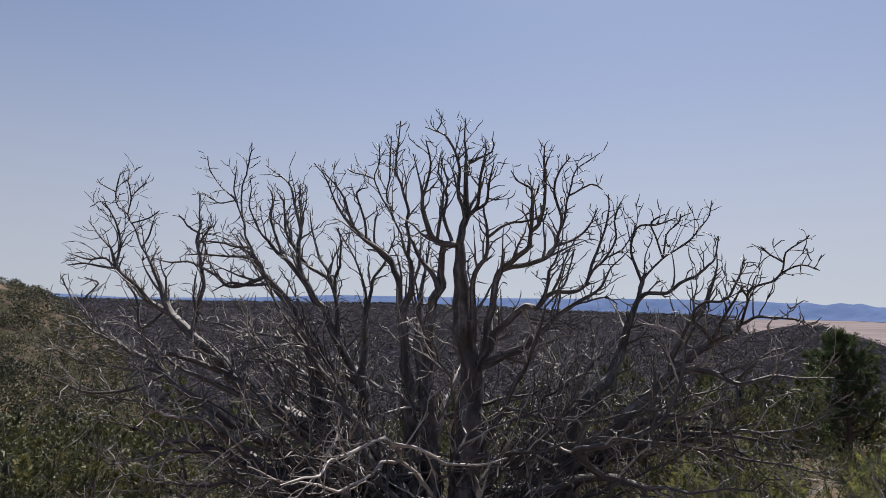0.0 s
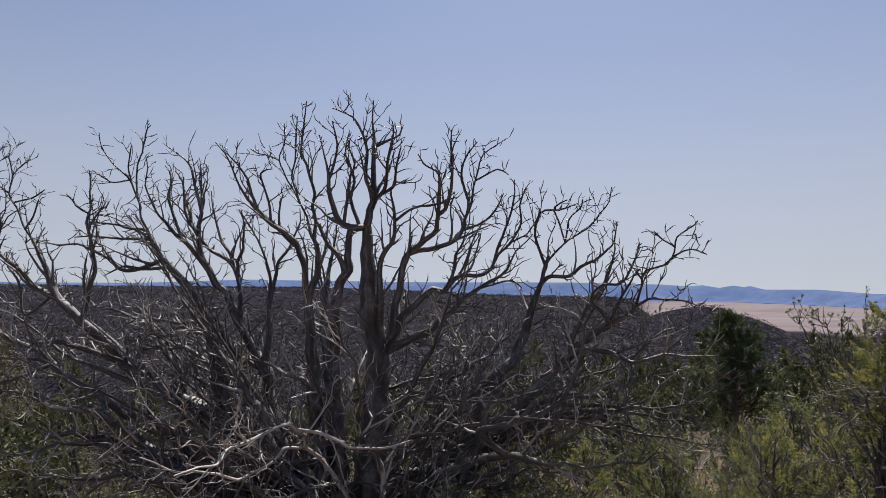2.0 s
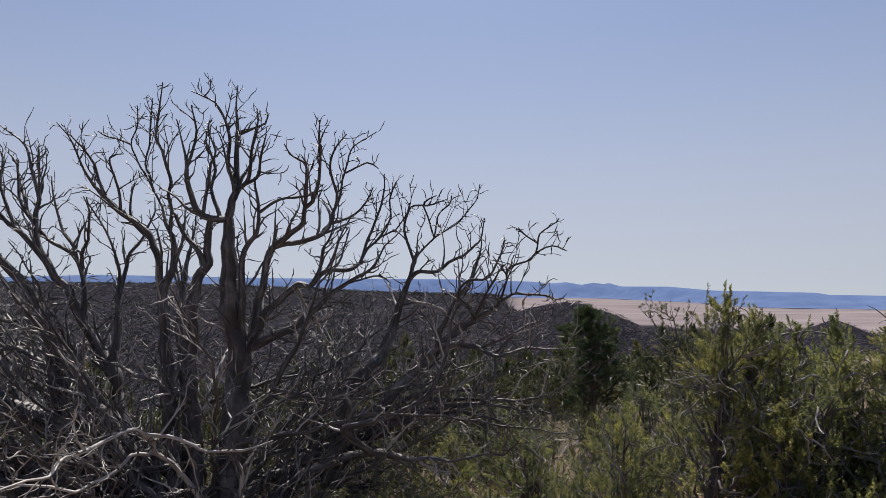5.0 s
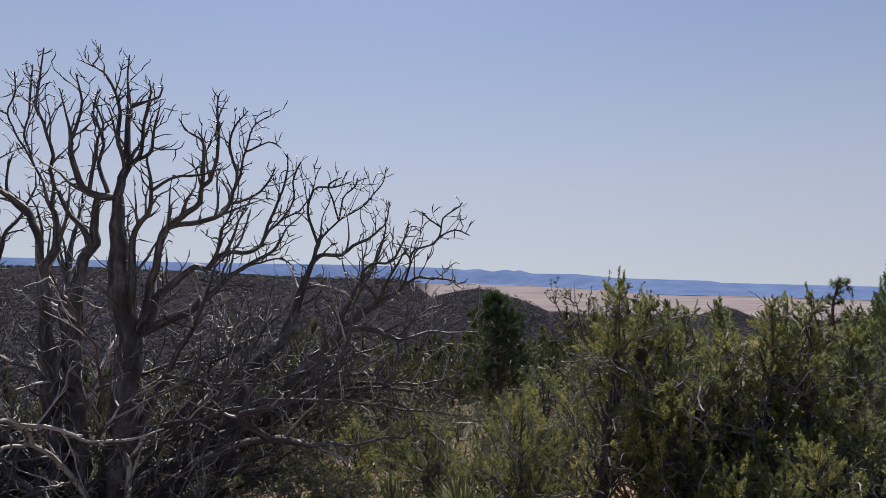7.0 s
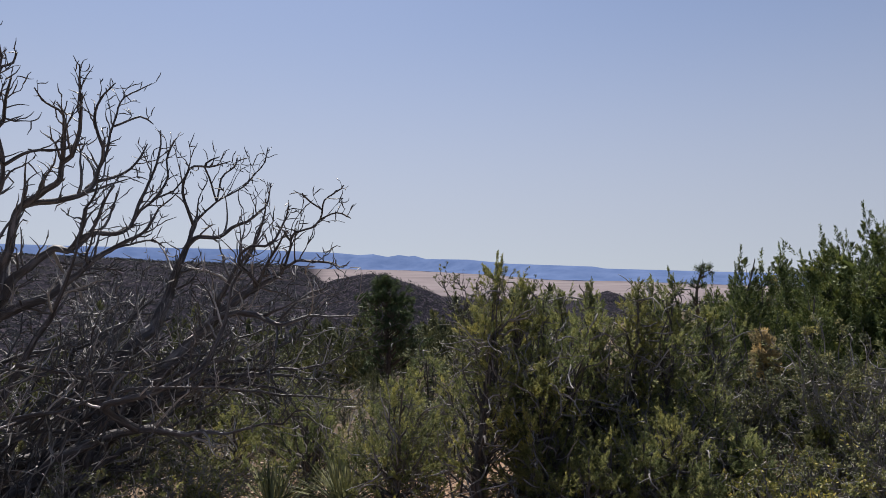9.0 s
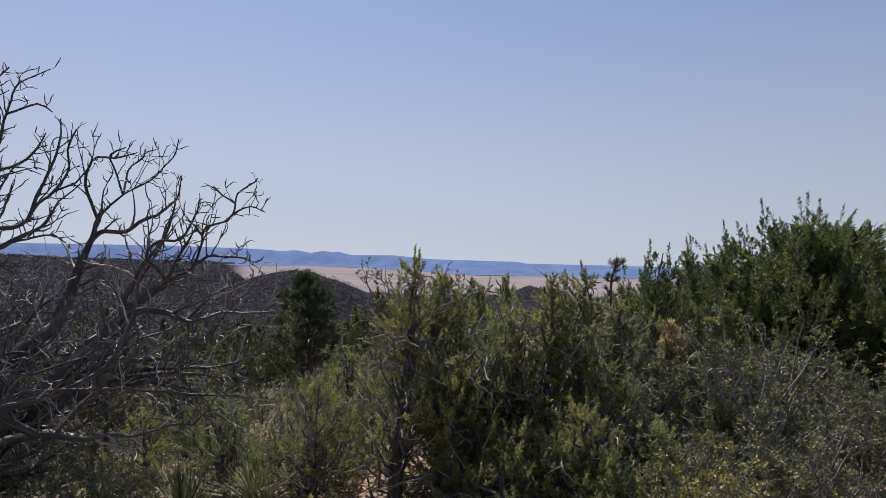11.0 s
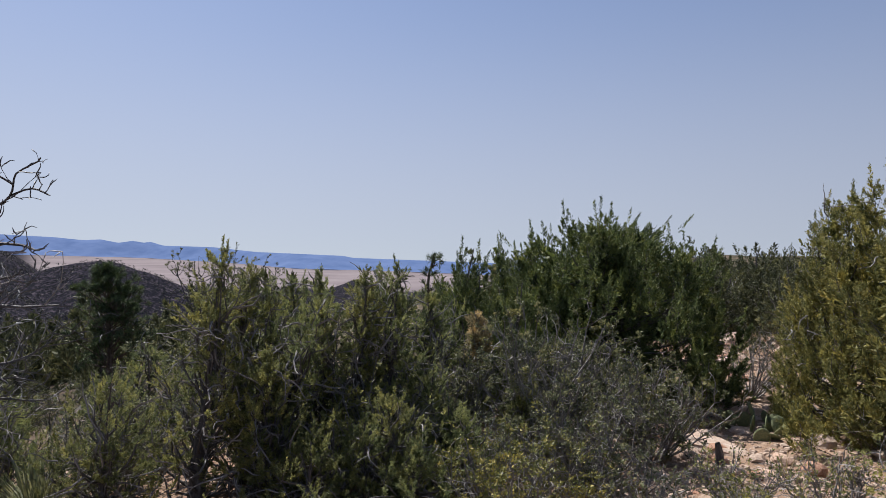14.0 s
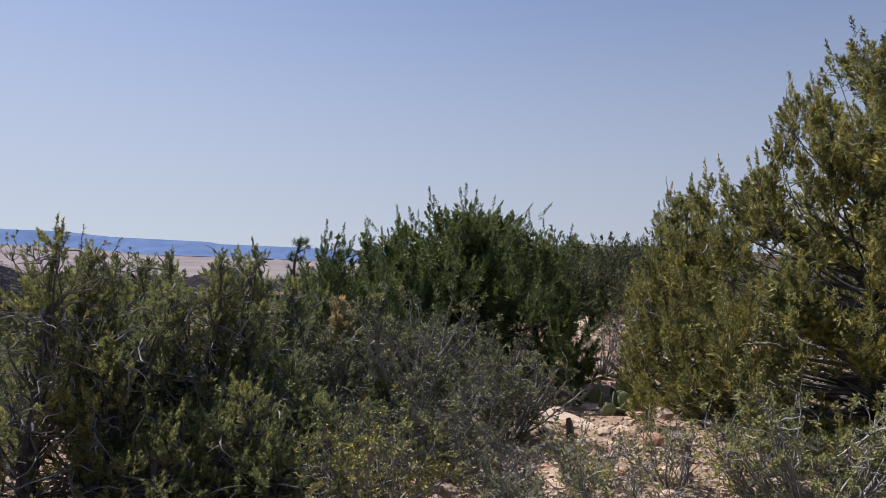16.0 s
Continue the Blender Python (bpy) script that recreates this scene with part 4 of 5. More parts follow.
# ---- living trees and shrubs ----
def on_ground(x, y, sink=0.03):
    return Vector((x, y, ground_z(x, y) - sink))


def shoot(seed, branchlets, per, spray, wide=0.34, slim=0.16):
    """One leafy shoot, a unit long along z: branchlets set with narrow scaly sprays, thinning to a point."""
    rng = np.random.RandomState(seed)
    at3, way, long = [], [], []
    for i in range(branchlets + 1):
        h = (i + rng.uniform(0, 0.8)) / (branchlets + 1)
        turn, tilt = i * 2.4 + rng.normal() * 0.4, rng.uniform(0.45, 1.0) * (1 - 0.35 * h)
        d = np.array([math.cos(turn) * math.sin(tilt), math.sin(turn) * math.sin(tilt), math.cos(tilt)])
        reach = wide * (1.05 - 0.8 * h) * rng.uniform(0.6, 1.25)
        if i == branchlets:
            h, d, reach = 0.72, np.array([0, 0, 1.0]), 0.28
        n = per if i < branchlets else per + 2
        g = (np.arange(n) + rng.rand(n)) / n
        at3.append(np.array([0, 0, h * 0.85]) + d * (g * reach)[:, None] + rng.normal(size=(n, 3)) * 0.02)
        way.append(d * 0.9 + np.array([0, 0, 0.35]) + rng.normal(size=(n, 3)) * 0.55)
        long.append(spray * rng.uniform(0.6, 1.3, n) * (1.1 - 0.4 * g))
    at3, way, long = np.concatenate(at3), unit(np.concatenate(way)), np.concatenate(long)[:, None]
    side = unit(np.cross(way, rng.normal(size=way.shape))) * long * slim
    return np.stack([at3 - side, at3 + side, at3 + way * long], 1)


SHOOTS_MID = [shoot(10 + k, 12, 9, 0.17, 0.42, 0.17) for k in range(5)]
SHOOTS_COARSE = [shoot(20 + k, 9, 6, 0.25, 0.42, 0.18) for k in range(4)]


SHOOTS_TIP = [shoot(30 + k, 13, 6, 0.12, 0.15, 0.17) for k in range(4)]


def clad(q, at3, way, scale, shoots, rng):
    """Sets shoots at the points, along their ways."""
    at3, way, scale = np.array(at3), unit(np.array(way)), np.array(scale)
    spin = unit(np.cross(way, rng.normal(size=way.shape)))
    frame3 = np.stack([spin, np.cross(way, spin), way], 1)
    pick = rng.randint(len(shoots), size=len(at3))
    for k, tri in enumerate(shoots):
        m = pick == k
        if m.any():
            v = np.einsum("tcj,njk->ntck", tri, frame3[m]) * scale[m][:, None, None, None] + at3[m][:, None, None]
            v = v.reshape(-1, 3)
            q.put(v, np.arange(len(v)).reshape(-1, 3))


def juniper(at, height, width, seed, leaf, label, lobes=40, per=8, plume=0.13, lobe=(0.28, 0.08), form=(1.0, 0.75), low=0.12, name="juniper_tree", stems=1, rise=0.7, shoots=SHOOTS_MID, deadwood=0.5, ring=5, fill=0.6, core=0):
    """A juniper: stems, and boughs that each end in a flame-shaped lobe of shoots, with gaps between the lobes.
    form gives the crown's outline, rise how steeply the lobes stand, fill how far in they begin."""
    rng = np.random.RandomState(seed)
    tree = tagged(new(name), label, "tree" if "tree" in name else "shrub")
    tree.location = on_ground(*at)
    up = np.array([0, 0, 1.0])
    axes = []
    for k in range(stems):
        lean = rng.normal(size=2) * 0.04 * height + (rng.normal(size=2) * 0.16 * width * (stems > 1))
        pts = [(rng.normal() * 0.02 * k, rng.normal() * 0.02 * k, -0.05)] + [(lean[0] * f + rng.normal() * 0.012 * height, lean[1] * f + rng.normal() * 0.012 * height, f * height * (0.93 if stems == 1 else 0.8)) for f in (0.25, 0.5, 0.75, 1.0)]
        axis = spline(pts, 0.06)
        axes.append(axis)
        q = Quads()
        r = 0.027 * height ** 0.9 / stems ** 0.4
        tube(q, axis, [r * 1.35, r, r * 0.62, r * 0.3, 0.004], 9, rng, 0.14)
        piece("trunk", q.mesh("trunk", True), BARK_JUNIPER, tree)
    limbs, twiglets, crown = Quads(), Quads(), Quads(3)
    at3, ways, sizes, tips, tip_ways, inner, inner_ways, inner_sizes = [], [], [], [], [], [], [], []
    grid = np.linspace(low, 1, 200)
    share = np.cumsum((1 - grid ** form[0]) ** form[1] * np.minimum(1.0, 0.82 + 1.2 * grid) + 0.12)
    share = (share - share[0]) / (share[-1] - share[0])
    for k in range(lobes):
        f = float(np.interp((k + rng.uniform(0.1, 0.9)) / lobes, share, grid))
        turn = k * 2.4 + rng.normal() * 0.35
        lump = np.clip(1 + 0.16 * math.sin(turn * 2 + seed) + 0.1 * rng.normal(), 0.65, 1.25)
        env = max(1 - f ** form[0], 0.0) ** form[1] * min(1.0, 0.82 + 1.2 * f)
        reach = width * 0.5 * env * lump * rng.uniform(fill, 1.0) ** 0.7
        way = np.array([math.cos(turn), math.sin(turn), 0.0])
        axis = axes[k % stems]
        stem_at = lambda g: axis[int(np.clip(g, 0, 0.999) * len(axis))]
        tip = stem_at(f) * np.array([1, 1, 0]) + way * reach + up * height * min(f * (1 + rng.normal() * 0.03), 1.0)
        d = unit(up * rise + way * (1.05 - rise) * (1.3 - f) + rng.normal(size=3) * 0.13)
        run = min(lobe[0] * rng.uniform(0.7, 1.3), tip[2] * 0.85 + 0.05)
        base = tip - d * run
        if math.hypot(base[0] - stem_at(f)[0], base[1] - stem_at(f)[1]) > reach:
            base[:2] = stem_at(f)[:2]
        d, run = unit(tip - base), float(np.linalg.norm(tip - base))
        root = stem_at(max(min(f - 0.1, base[2] / height) * rng.uniform(0.6, 0.95), 0.03))
        mid = root * 0.45 + base * 0.55 + way * 0.04 - up * 0.05 * reach + rng.normal(size=3) * 0.03
        line = spline([root, mid, base, base * 0.25 + tip * 0.75], 0.06 if ring > 3 else 0.2)
        tube(limbs, line, [0.007 + 0.014 * reach, 0.006 + 0.006 * reach, 0.004, 0.002], ring)
        girth = lobe[1] * rng.uniform(0.75, 1.25)
        n = max(3, int(per * rng.uniform(0.8, 1.2)))
        for j in range(n):
            g = (j + rng.rand()) / n
            o = rng.normal(size=3)
            o = unit(o - d * (o @ d))
            r = girth * math.sin(math.pi * (0.14 + 0.86 * g) ** 0.8)
            c = base + d * run * g * 0.8 + o * r * rng.uniform(0.25, 0.9)
            at3.append(c)
            ways.append(d * 0.75 + o * 0.75 * (1 - 0.6 * g) + up * 0.3 + rng.normal(size=3) * 0.12)
            sizes.append(plume * rng.uniform(0.7, 1.3) * (1 - 0.3 * g))
            if ring > 3 and rng.rand() < 0.5:
                p = base + d * run * g * 0.6
                tube(twiglets, np.array([p, c]), [0.003, 0.0016], 3)
        for j in range(core):                   # coarse inner sprays that close the lobe
            o = rng.normal(size=3) * girth * 0.3
            inner.append(base + d * run * (j + 0.3) / core * 0.62 + o)
            inner_ways.append(d + o / girth * 0.5)
            inner_sizes.append(run * 0.42 * rng.uniform(0.8, 1.2) * (1.15 - 0.5 * j / core))
        tips.append(tip - d * plume * 0.6)
        tip_ways.append(d + up * 0.6 + rng.normal(size=3) * 0.1)
        if ring > 3 and rng.rand() < deadwood:
            for _ in range(2):
                p = line[rng.randint(len(line) // 4, len(line))]
                spur = wander(p, way * 0.8 + rng.normal(size=3) * 0.8, rng.uniform(0.1, 0.38), rng, 0.7, -0.1, 6)
                tube(twiglets, spur, [0.0075, 0.005, 0.002], 4)
                tube(twiglets, wander(spur[3], way + rng.normal(size=3), 0.1, rng, 0.6, 0, 3), [0.003, 0.0014], 3)
    if ring > 3 and form[0] < 1.3:              # leaders: the stems run up into leafy spires
        for axis in axes:
            for g in np.linspace(0.62, 1.0, 22):
                turn = rng.uniform(0, 6.283)
                at3.append(axis[int(min(g, 0.999) * len(axis))])
                ways.append(np.array([math.cos(turn) * (1.25 - g), math.sin(turn) * (1.25 - g), 0.55]))
                sizes.append(plume * (2.0 - 1.1 * g) * rng.uniform(0.8, 1.2))
            tips.append(axis[-1] - up * 0.02)
            tip_ways.append(up + rng.normal(size=3) * 0.08)
    clad(crown, at3, ways, sizes, shoots, rng)
    if core:
        clad(crown, inner, inner_ways, inner_sizes, SHOOTS_COARSE, rng)
    clad(crown, tips, tip_ways, plume * rng.uniform(1.2, 1.9, len(tips)), SHOOTS_TIP if ring > 3 else shoots, rng)
    piece("branch_frame", limbs.mesh("branch_frame", True), BARK_JUNIPER, tree)
    if twiglets.n:
        piece("twig_tangle", twiglets.mesh("twig_tangle", True), TWIG_GREY, tree)["kind"] = "stuff"
    piece("crown", crown.mesh("crown"), leaf, tree)
    return tree


def shrub(at, height, width, seed, leaf, label, stems=26, leaves=5000, size=0.02, wood=None, bare=0.0, name="shrub", category="shrub", lift=0.35, twigs=9):
    """A twiggy shrub: many stems from the base, branchlets, and small leaves towards the ends."""
    rng = np.random.RandomState(seed)
    bush = tagged(new(name), label, category)
    bush.location = on_ground(*at)
    wood = wood or TWIG_GREY
    q, ends, ways = Quads(), [], []
    for k in range(stems):
        turn, f = rng.uniform(0, 6.283), rng.uniform(0.1, 1) ** 0.6
        way = np.array([np.cos(turn) * f * width * 0.5, np.sin(turn) * f * width * 0.5, height * rng.uniform(0.65, 1.0) * (1 - 0.35 * f * f)])
        length = np.linalg.norm(way)
        st = wander((np.cos(turn) * 0.05, np.sin(turn) * 0.05, -0.03), way, length, rng, 0.35, lift, 9 if twigs > 6 else 5)
        r = 0.008 + 0.006 * height
        tube(q, st, [r, r * 0.6, 0.003], 5 if twigs > 6 else 3)
        for j in range(rng.randint(twigs - 3, twigs + 3)):
            i = rng.randint(3, len(st))
            w = unit(st[i] - st[i - 1]) + rng.normal(size=3) * 0.7
            tw = wander(st[i], w, rng.uniform(0.1, 0.32) * (0.5 + 0.4 * height), rng, 0.8, 0.4, 5 if twigs > 6 else 4)
            tube(q, tw, [r * 0.35, 0.0022], 3)
            for p in range(2):
                a = rng.randint(1, len(tw))
                t2 = wander(tw[a], w + rng.normal(size=3) * 0.7, rng.uniform(0.05, 0.13), rng, 0.9, 0.4, 3)
                if twigs > 6:
                    tube(q, t2, [0.0024, 0.0014], 3)
                ends.append(t2)
                ways.append(unit(t2[-1] - t2[0]))
            ends.append(tw[-4:])
            ways.append(unit(tw[-1] - tw[-2]))
    piece("stem_clump", q.mesh("stem_clump", True), wood, bush)
    leaves = int(leaves * 0.72)
    if leaves:
        ends, ways = np.array(ends), np.array(ways)
        keep = rng.rand(len(ends)) > 0.5 + 0.4 * bare
        ends, ways = ends[keep], ways[keep]
        pick = rng.randint(0, len(ends), leaves)
        h = ends.shape[1] - 1 - np.minimum(rng.exponential(0.8, leaves).astype(int), ends.shape[1] - 1)
        at3 = ends[pick, h] + rng.normal(size=(leaves, 3)) * 0.011
        leafs = Quads(3)
        sprays(leafs, at3, ways[pick] + rng.normal(size=(leaves, 3)) * 0.9, 1.25 * size * rng.uniform(0.6, 1.3, leaves), rng, 0.34)
        piece("foliage", leafs.mesh("foliage"), leaf, bush)
    return bush


def pine(at, height, width, seed, label, tiers=14, per=130, size=0.1, open_=0.0, whorl=(5, 9), floor=0.0):
    """A pine: straight trunk, whorls of rising limbs, needles in brushes at the limbs' ends."""
    rng = np.random.RandomState(seed)
    tree = tagged(new("pine_tree"), label, "tree")
    tree.location = on_ground(*at)
    q = Quads()
    axis = spline([(0, 0, -0.1), (0.04, 0.02, height * 0.35), (-0.03, 0.05, height * 0.7), (0.02, 0, height * 0.97)], 0.1)
    tube(q, axis, [0.03 * height, 0.02 * height, 0.008], 9, rng, 0.08)
    piece("trunk", q.mesh("trunk", True), BARK_PINE, tree)
    limbs, needles = Quads(), Quads(3)
    for k in range(tiers):
        f = 0.22 + 0.78 * (k + 0.5) / tiers
        for _ in range(rng.randint(*whorl)):
            turn = rng.uniform(0, 6.283)
            reach = width * 0.5 * max(np.sin(np.pi * (0.18 + 0.8 * f) ** 0.9) ** 0.6, floor) * rng.uniform(0.4, 1.25) + 0.06 * height * rng.rand()
            core = axis[min(len(axis) - 1, int(f * len(axis) * 0.97))]
            way = np.array([np.cos(turn), np.sin(turn), 0.25 + 0.5 * f])
            b = wander(core, way, reach, rng, 0.4, 0.6, 6)
            tube(limbs, b, [0.012, 0.005], 5)
            ends = [b[-1], b[-2]]
            for _ in range(2):
                side = wander(b[-3], way + rng.normal(size=3) * 0.8, 0.3 * reach + 0.04, rng, 0.4, 0.7, 4)
                tube(limbs, side, [0.006, 0.003], 4)
                ends.append(side[-1])
            for c in ends:
                if rng.rand() < open_:
                    continue
                n = int(per * rng.uniform(0.6, 1.2))
                o = unit(rng.normal(size=(n, 3)) + np.array([0, 0, 0.5]) + unit(way) * 0.3)
                at3 = c + rng.normal(size=(n, 3)) * 0.014 - unit(way) * rng.uniform(0, 0.07, (n, 1))
                sprays(needles, at3, o, size * rng.uniform(0.7, 1.2, n), rng, 0.045)
    piece("branch_frame", limbs.mesh("branch_frame", True), BARK_PINE, tree)
    piece("foliage", needles.mesh("foliage"), LEAF_PINE, tree)
    return tree


# thicket of slender junipers beside the dead tree
OLIVE_SLIM = "slender olive-green juniper with a grey fibrous trunk"
GREEN_SLIM = "slender green juniper in a thicket"
SLIM = dict(lobes=62, per=7, plume=0.095, lobe=(0.15, 0.085), form=(1.0, 0.64), low=0.16, rise=0.4, shoots=SHOOTS_MID, deadwood=0.9, fill=0.3)
BUSHY = dict(lobes=42, per=7, plume=0.095, lobe=(0.15, 0.085), form=(1.6, 0.6), low=0.06, rise=0.45, shoots=SHOOTS_MID, name="juniper_bush", fill=0.3)
juniper((2.9, 3.5), 1.6, 1.05, 11, LEAF_OLIVE, OLIVE_SLIM, **SLIM)
juniper((3.25, 3.51), 1.48, 0.95, 46, LEAF_OLIVE, OLIVE_SLIM, **SLIM)
juniper((3.45, 3.44), 1.38, 0.95, 12, LEAF_JUNIPER, "slender green juniper with a dark forked trunk", stems=2, **SLIM)
juniper((3.82, 3.36), 1.45, 0.95, 13, LEAF_JUNIPER, "green juniper sapling with pale dead twigs", **SLIM)
juniper((3.98, 3.2), 1.49, 0.9, 14, LEAF_OLIVE, "thin olive juniper with a bare lower trunk", **SLIM)
juniper((4.18, 3.06), 1.5, 0.85, 87, LEAF_JUNIPER, "thin green juniper with a pale lower trunk", **SLIM)
juniper((4.6, 3.5), 1.4, 1.2, 15, LEAF_JUNIPER, GREEN_SLIM, **SLIM)
juniper((4.95, 3.2), 1.22, 1.1, 18, LEAF_JUNIPER, GREEN_SLIM, **SLIM)
juniper((3.1, 3.15), 0.95, 1.0, 20, LEAF_OLIVE, GREEN_SLIM, **SLIM)
juniper((4.25, 4.1), 1.34, 1.2, 29, LEAF_JUNIPER, GREEN_SLIM, **SLIM)
juniper((2.45, 3.75), 0.85, 0.9, 16, LEAF_OLIVE, "low yellow-green juniper bush on the slope", **BUSHY)
juniper((3.58, 2.6), 0.8, 0.85, 17, LEAF_OLIVE, "low bright green juniper bush", **BUSHY)
juniper((4.3, 2.7), 0.85, 0.75, 47, LEAF_JUNIPER, "low bright green juniper bush", **BUSHY)
juniper((2.2, 4.6), 0.75, 1.0, 19, LEAF_JUNIPER, "low green juniper bush on the slope", **BUSHY)
juniper((-4.1, 5.2), 0.75, 1.1, 30, LEAF_OLIVE, "low yellow-green juniper bush beside a dead tree", **BUSHY)
for k, (x, y, h, w) in enumerate([(2.55, 5.2, 0.6, 0.9), (3.1, 4.6, 0.62, 0.9), (3.4, 5.3, 0.75, 1.0), (2.1, 5.9, 0.65, 1.0), (3.9, 5.6, 0.9, 1.1), (2.9, 6.4, 0.7, 1.1)]):
    juniper((x, y), h, w, 140 + k, LEAF_JUNIPER if k % 3 else LEAF_OLIVE, "low green juniper bush on the slope", **dict(BUSHY, lobes=34))
for k, (x, y, h, w) in enumerate([(3.45, 2.62, 0.62, 0.8), (3.55, 2.3, 0.5, 0.7), (3.1, 2.75, 0.55, 0.75), (4.05, 2.35, 0.6, 0.7)]):
    juniper((x, y), h, w, 150 + k, LEAF_OLIVE if k == 2 else LEAF_JUNIPER, "low bright green juniper bush", **dict(BUSHY, lobes=30))
# taller junipers behind, with boughs that rise like flames
FLAME = dict(plume=0.12, lobe=(0.42, 0.12), form=(1.5, 0.65), low=0.06, rise=0.85, fill=0.45, deadwood=0.1, shoots=SHOOTS_MID, core=4)
juniper((5.87, 3.5), 1.72, 1.2, 21, LEAF_DEEP, "pointed dark green juniper", 42, 15, **FLAME)
juniper((6.9, 4.4), 1.62, 1.7, 22, LEAF_DEEP, "dark green juniper among others", 60, 15, **FLAME)
juniper((5.3, 4.0), 1.35, 1.1, 23, LEAF_JUNIPER, "rounded green juniper among others", 36, 15, **FLAME)
juniper((6.5, 3.4), 1.4, 1.2, 26, LEAF_DEEP, "dark green juniper among others", 44, 15, **FLAME)
juniper((8.0, 3.1), 2.2, 2.95, 24, LEAF_DEEP, "broad dense dark green juniper with flame-shaped tufts", 230, 16, 0.15, (0.5, 0.155), (3.6, 0.48), 0.02, rise=0.85, fill=0.6, deadwood=0.05, shoots=SHOOTS_MID, core=6)
juniper((7.3, -1.15), 3.62, 4.5, 125, LEAF_GOLD, "tall olive-green juniper with an open crown", 320, 14, 0.16, (0.5, 0.18), (1.25, 0.6), 0.03, rise=0.75, fill=0.5, deadwood=0.3, shoots=SHOOTS_MID, core=6)
juniper((7.85, 0.5), 2.35, 1.75, 127, LEAF_GOLD, "olive juniper leaning beside a taller one", 90, 12, 0.14, (0.4, 0.13), (1.4, 0.55), 0.04, rise=0.8, shoots=SHOOTS_MID, core=5)
# grey-green scrub before them
shrub((5.2, 2.35), 1.36, 1.1, 31, LEAF_GREY, "tall grey-green twiggy shrub with small leaves", 40, 22000, 0.016, bare=0.25)
shrub((5.75, 2.55), 0.9, 1.0, 89, LEAF_GREY, "grey-green twiggy shrub with small leaves", 26, 12000, 0.016, bare=0.25)
shrub((4.9, 2.95), 0.95, 0.9, 38, LEAF_GREY, "grey-green twiggy shrub with small leaves", 30, 14000, 0.015, bare=0.25)
shrub((6.5, 2.4), 1.0, 1.1, 48, LEAF_GREY, "grey-green shrub at the foot of a broad juniper", 32, 15000, 0.016, bare=0.25)
shrub((3.8, 1.78), 0.5, 0.95, 32, LEAF_LIME, "low shrub with yellowing leaves", 30, 9000, 0.015, bare=0.2)
shrub((4.17, 1.75), 0.68, 0.4, 88, LEAF_LIME, "small upright shrub with yellow leaves", 8, 2200, 0.015)
shrub((4.75, 1.75), 0.75, 0.9, 39, LEAF_GREY, "low grey shrub of dense twigs", 30, 9000, 0.014)
shrub((5.7, 1.65), 0.85, 1.1, 33, LEAF_GREY, "spreading grey-green shrub in the shade of a juniper", 36, 15000, 0.016, bare=0.25)
shrub((4.2, 0.5), 0.45, 0.7, 34, LEAF_LIME, "sparse shrub with small yellow-green leaves", 16, 3600, 0.014)
shrub((4.7, -0.5), 0.95, 1.2, 35, LEAF_OLIVE, "leafy shrub before a tall juniper", 32, 13000, 0.016)
shrub((4.35, 1.3), 0.4, 0.5, 49, LEAF_GREY, "low grey-green shrub at the edge of stony ground", 12, 1600, 0.017)
shrub((4.0, 0.92), 0.34, 0.6, 50, LEAF_GREY, "small dark twiggy shrub on stony ground", 18, 2500, 0.015)
shrub((4.9, 0.85), 0.42, 0.65, 68, LEAF_OLIVE, "low olive shrub growing among pale stones", 12, 1500, 0.015)
shrub((5.2, 0.3), 0.5, 0.6, 69, LEAF_OLIVE, "low olive shrub growing among pale stones", 12, 1500, 0.015)
shrub((9.2, 1.6), 0.95, 0.9, 36, LEAF_GREY, "thin bare shrub beside stony ground", 20, 500, 0.016)
shrub((8.07, 10.3), 2.75, 0.95, 37, LEAF_GREY, "sparse brown-leaved oak with thin limbs", 20, 22000, 0.017, BARK_JUNIPER, -0.9, "oak_tree", "tree")
juniper((5.3, 3.0), 1.04, 0.5, 28, LEAF_DRY, "small juniper with dry tan foliage", 14, 6, 0.13, (0.16, 0.08), low=0.76, rise=0.3, shoots=SHOOTS_MID)
shrub((2.62, 4.05), 0.5, 0.8, 43, LEAF_GREY, "low grey-green shrub at the foot of a juniper", 20, 5000, 0.015)
shrub((3.0, 4.45), 0.6, 0.9, 44, LEAF_GREY, "low grey-green shrub at the foot of a juniper", 20, 5000, 0.016)
shrub((1.5, 4.9), 0.5, 0.9, 45, LEAF_GREY, "low yellow-green shrub beside a dead tree", 20, 5000, 0.016)
# undergrowth that fills the thicket
for k, (x, y, h, w, leaf) in enumerate([
        (3.3, 2.8, 0.62, 0.8, LEAF_OLIVE), (4.1, 2.5, 0.66, 0.7, LEAF_JUNIPER),
        (4.9, 2.4, 0.7, 0.7, LEAF_OLIVE), (3.75, 3.45, 0.8, 0.7, LEAF_OLIVE), (5.5, 3.4, 1.15, 0.9, LEAF_JUNIPER)]):
    juniper((x, y), h, w, 80 + k, leaf, "young juniper in the undergrowth of a thicket", **dict(BUSHY, lobes=30))
for k, (x, y, h, w) in enumerate([(1.3, 4.2, 0.4, 0.8), (0.7, 4.4, 0.35, 0.8), (3.9, 2.9, 0.8, 0.7), (4.45, 2.35, 0.6, 0.7)]):
    shrub((x, y), h, w, 90 + k, LEAF_GREY if k % 2 else LEAF_OLIVE, "low grey-green scrub over stony ground", 18, 5000, 0.016)
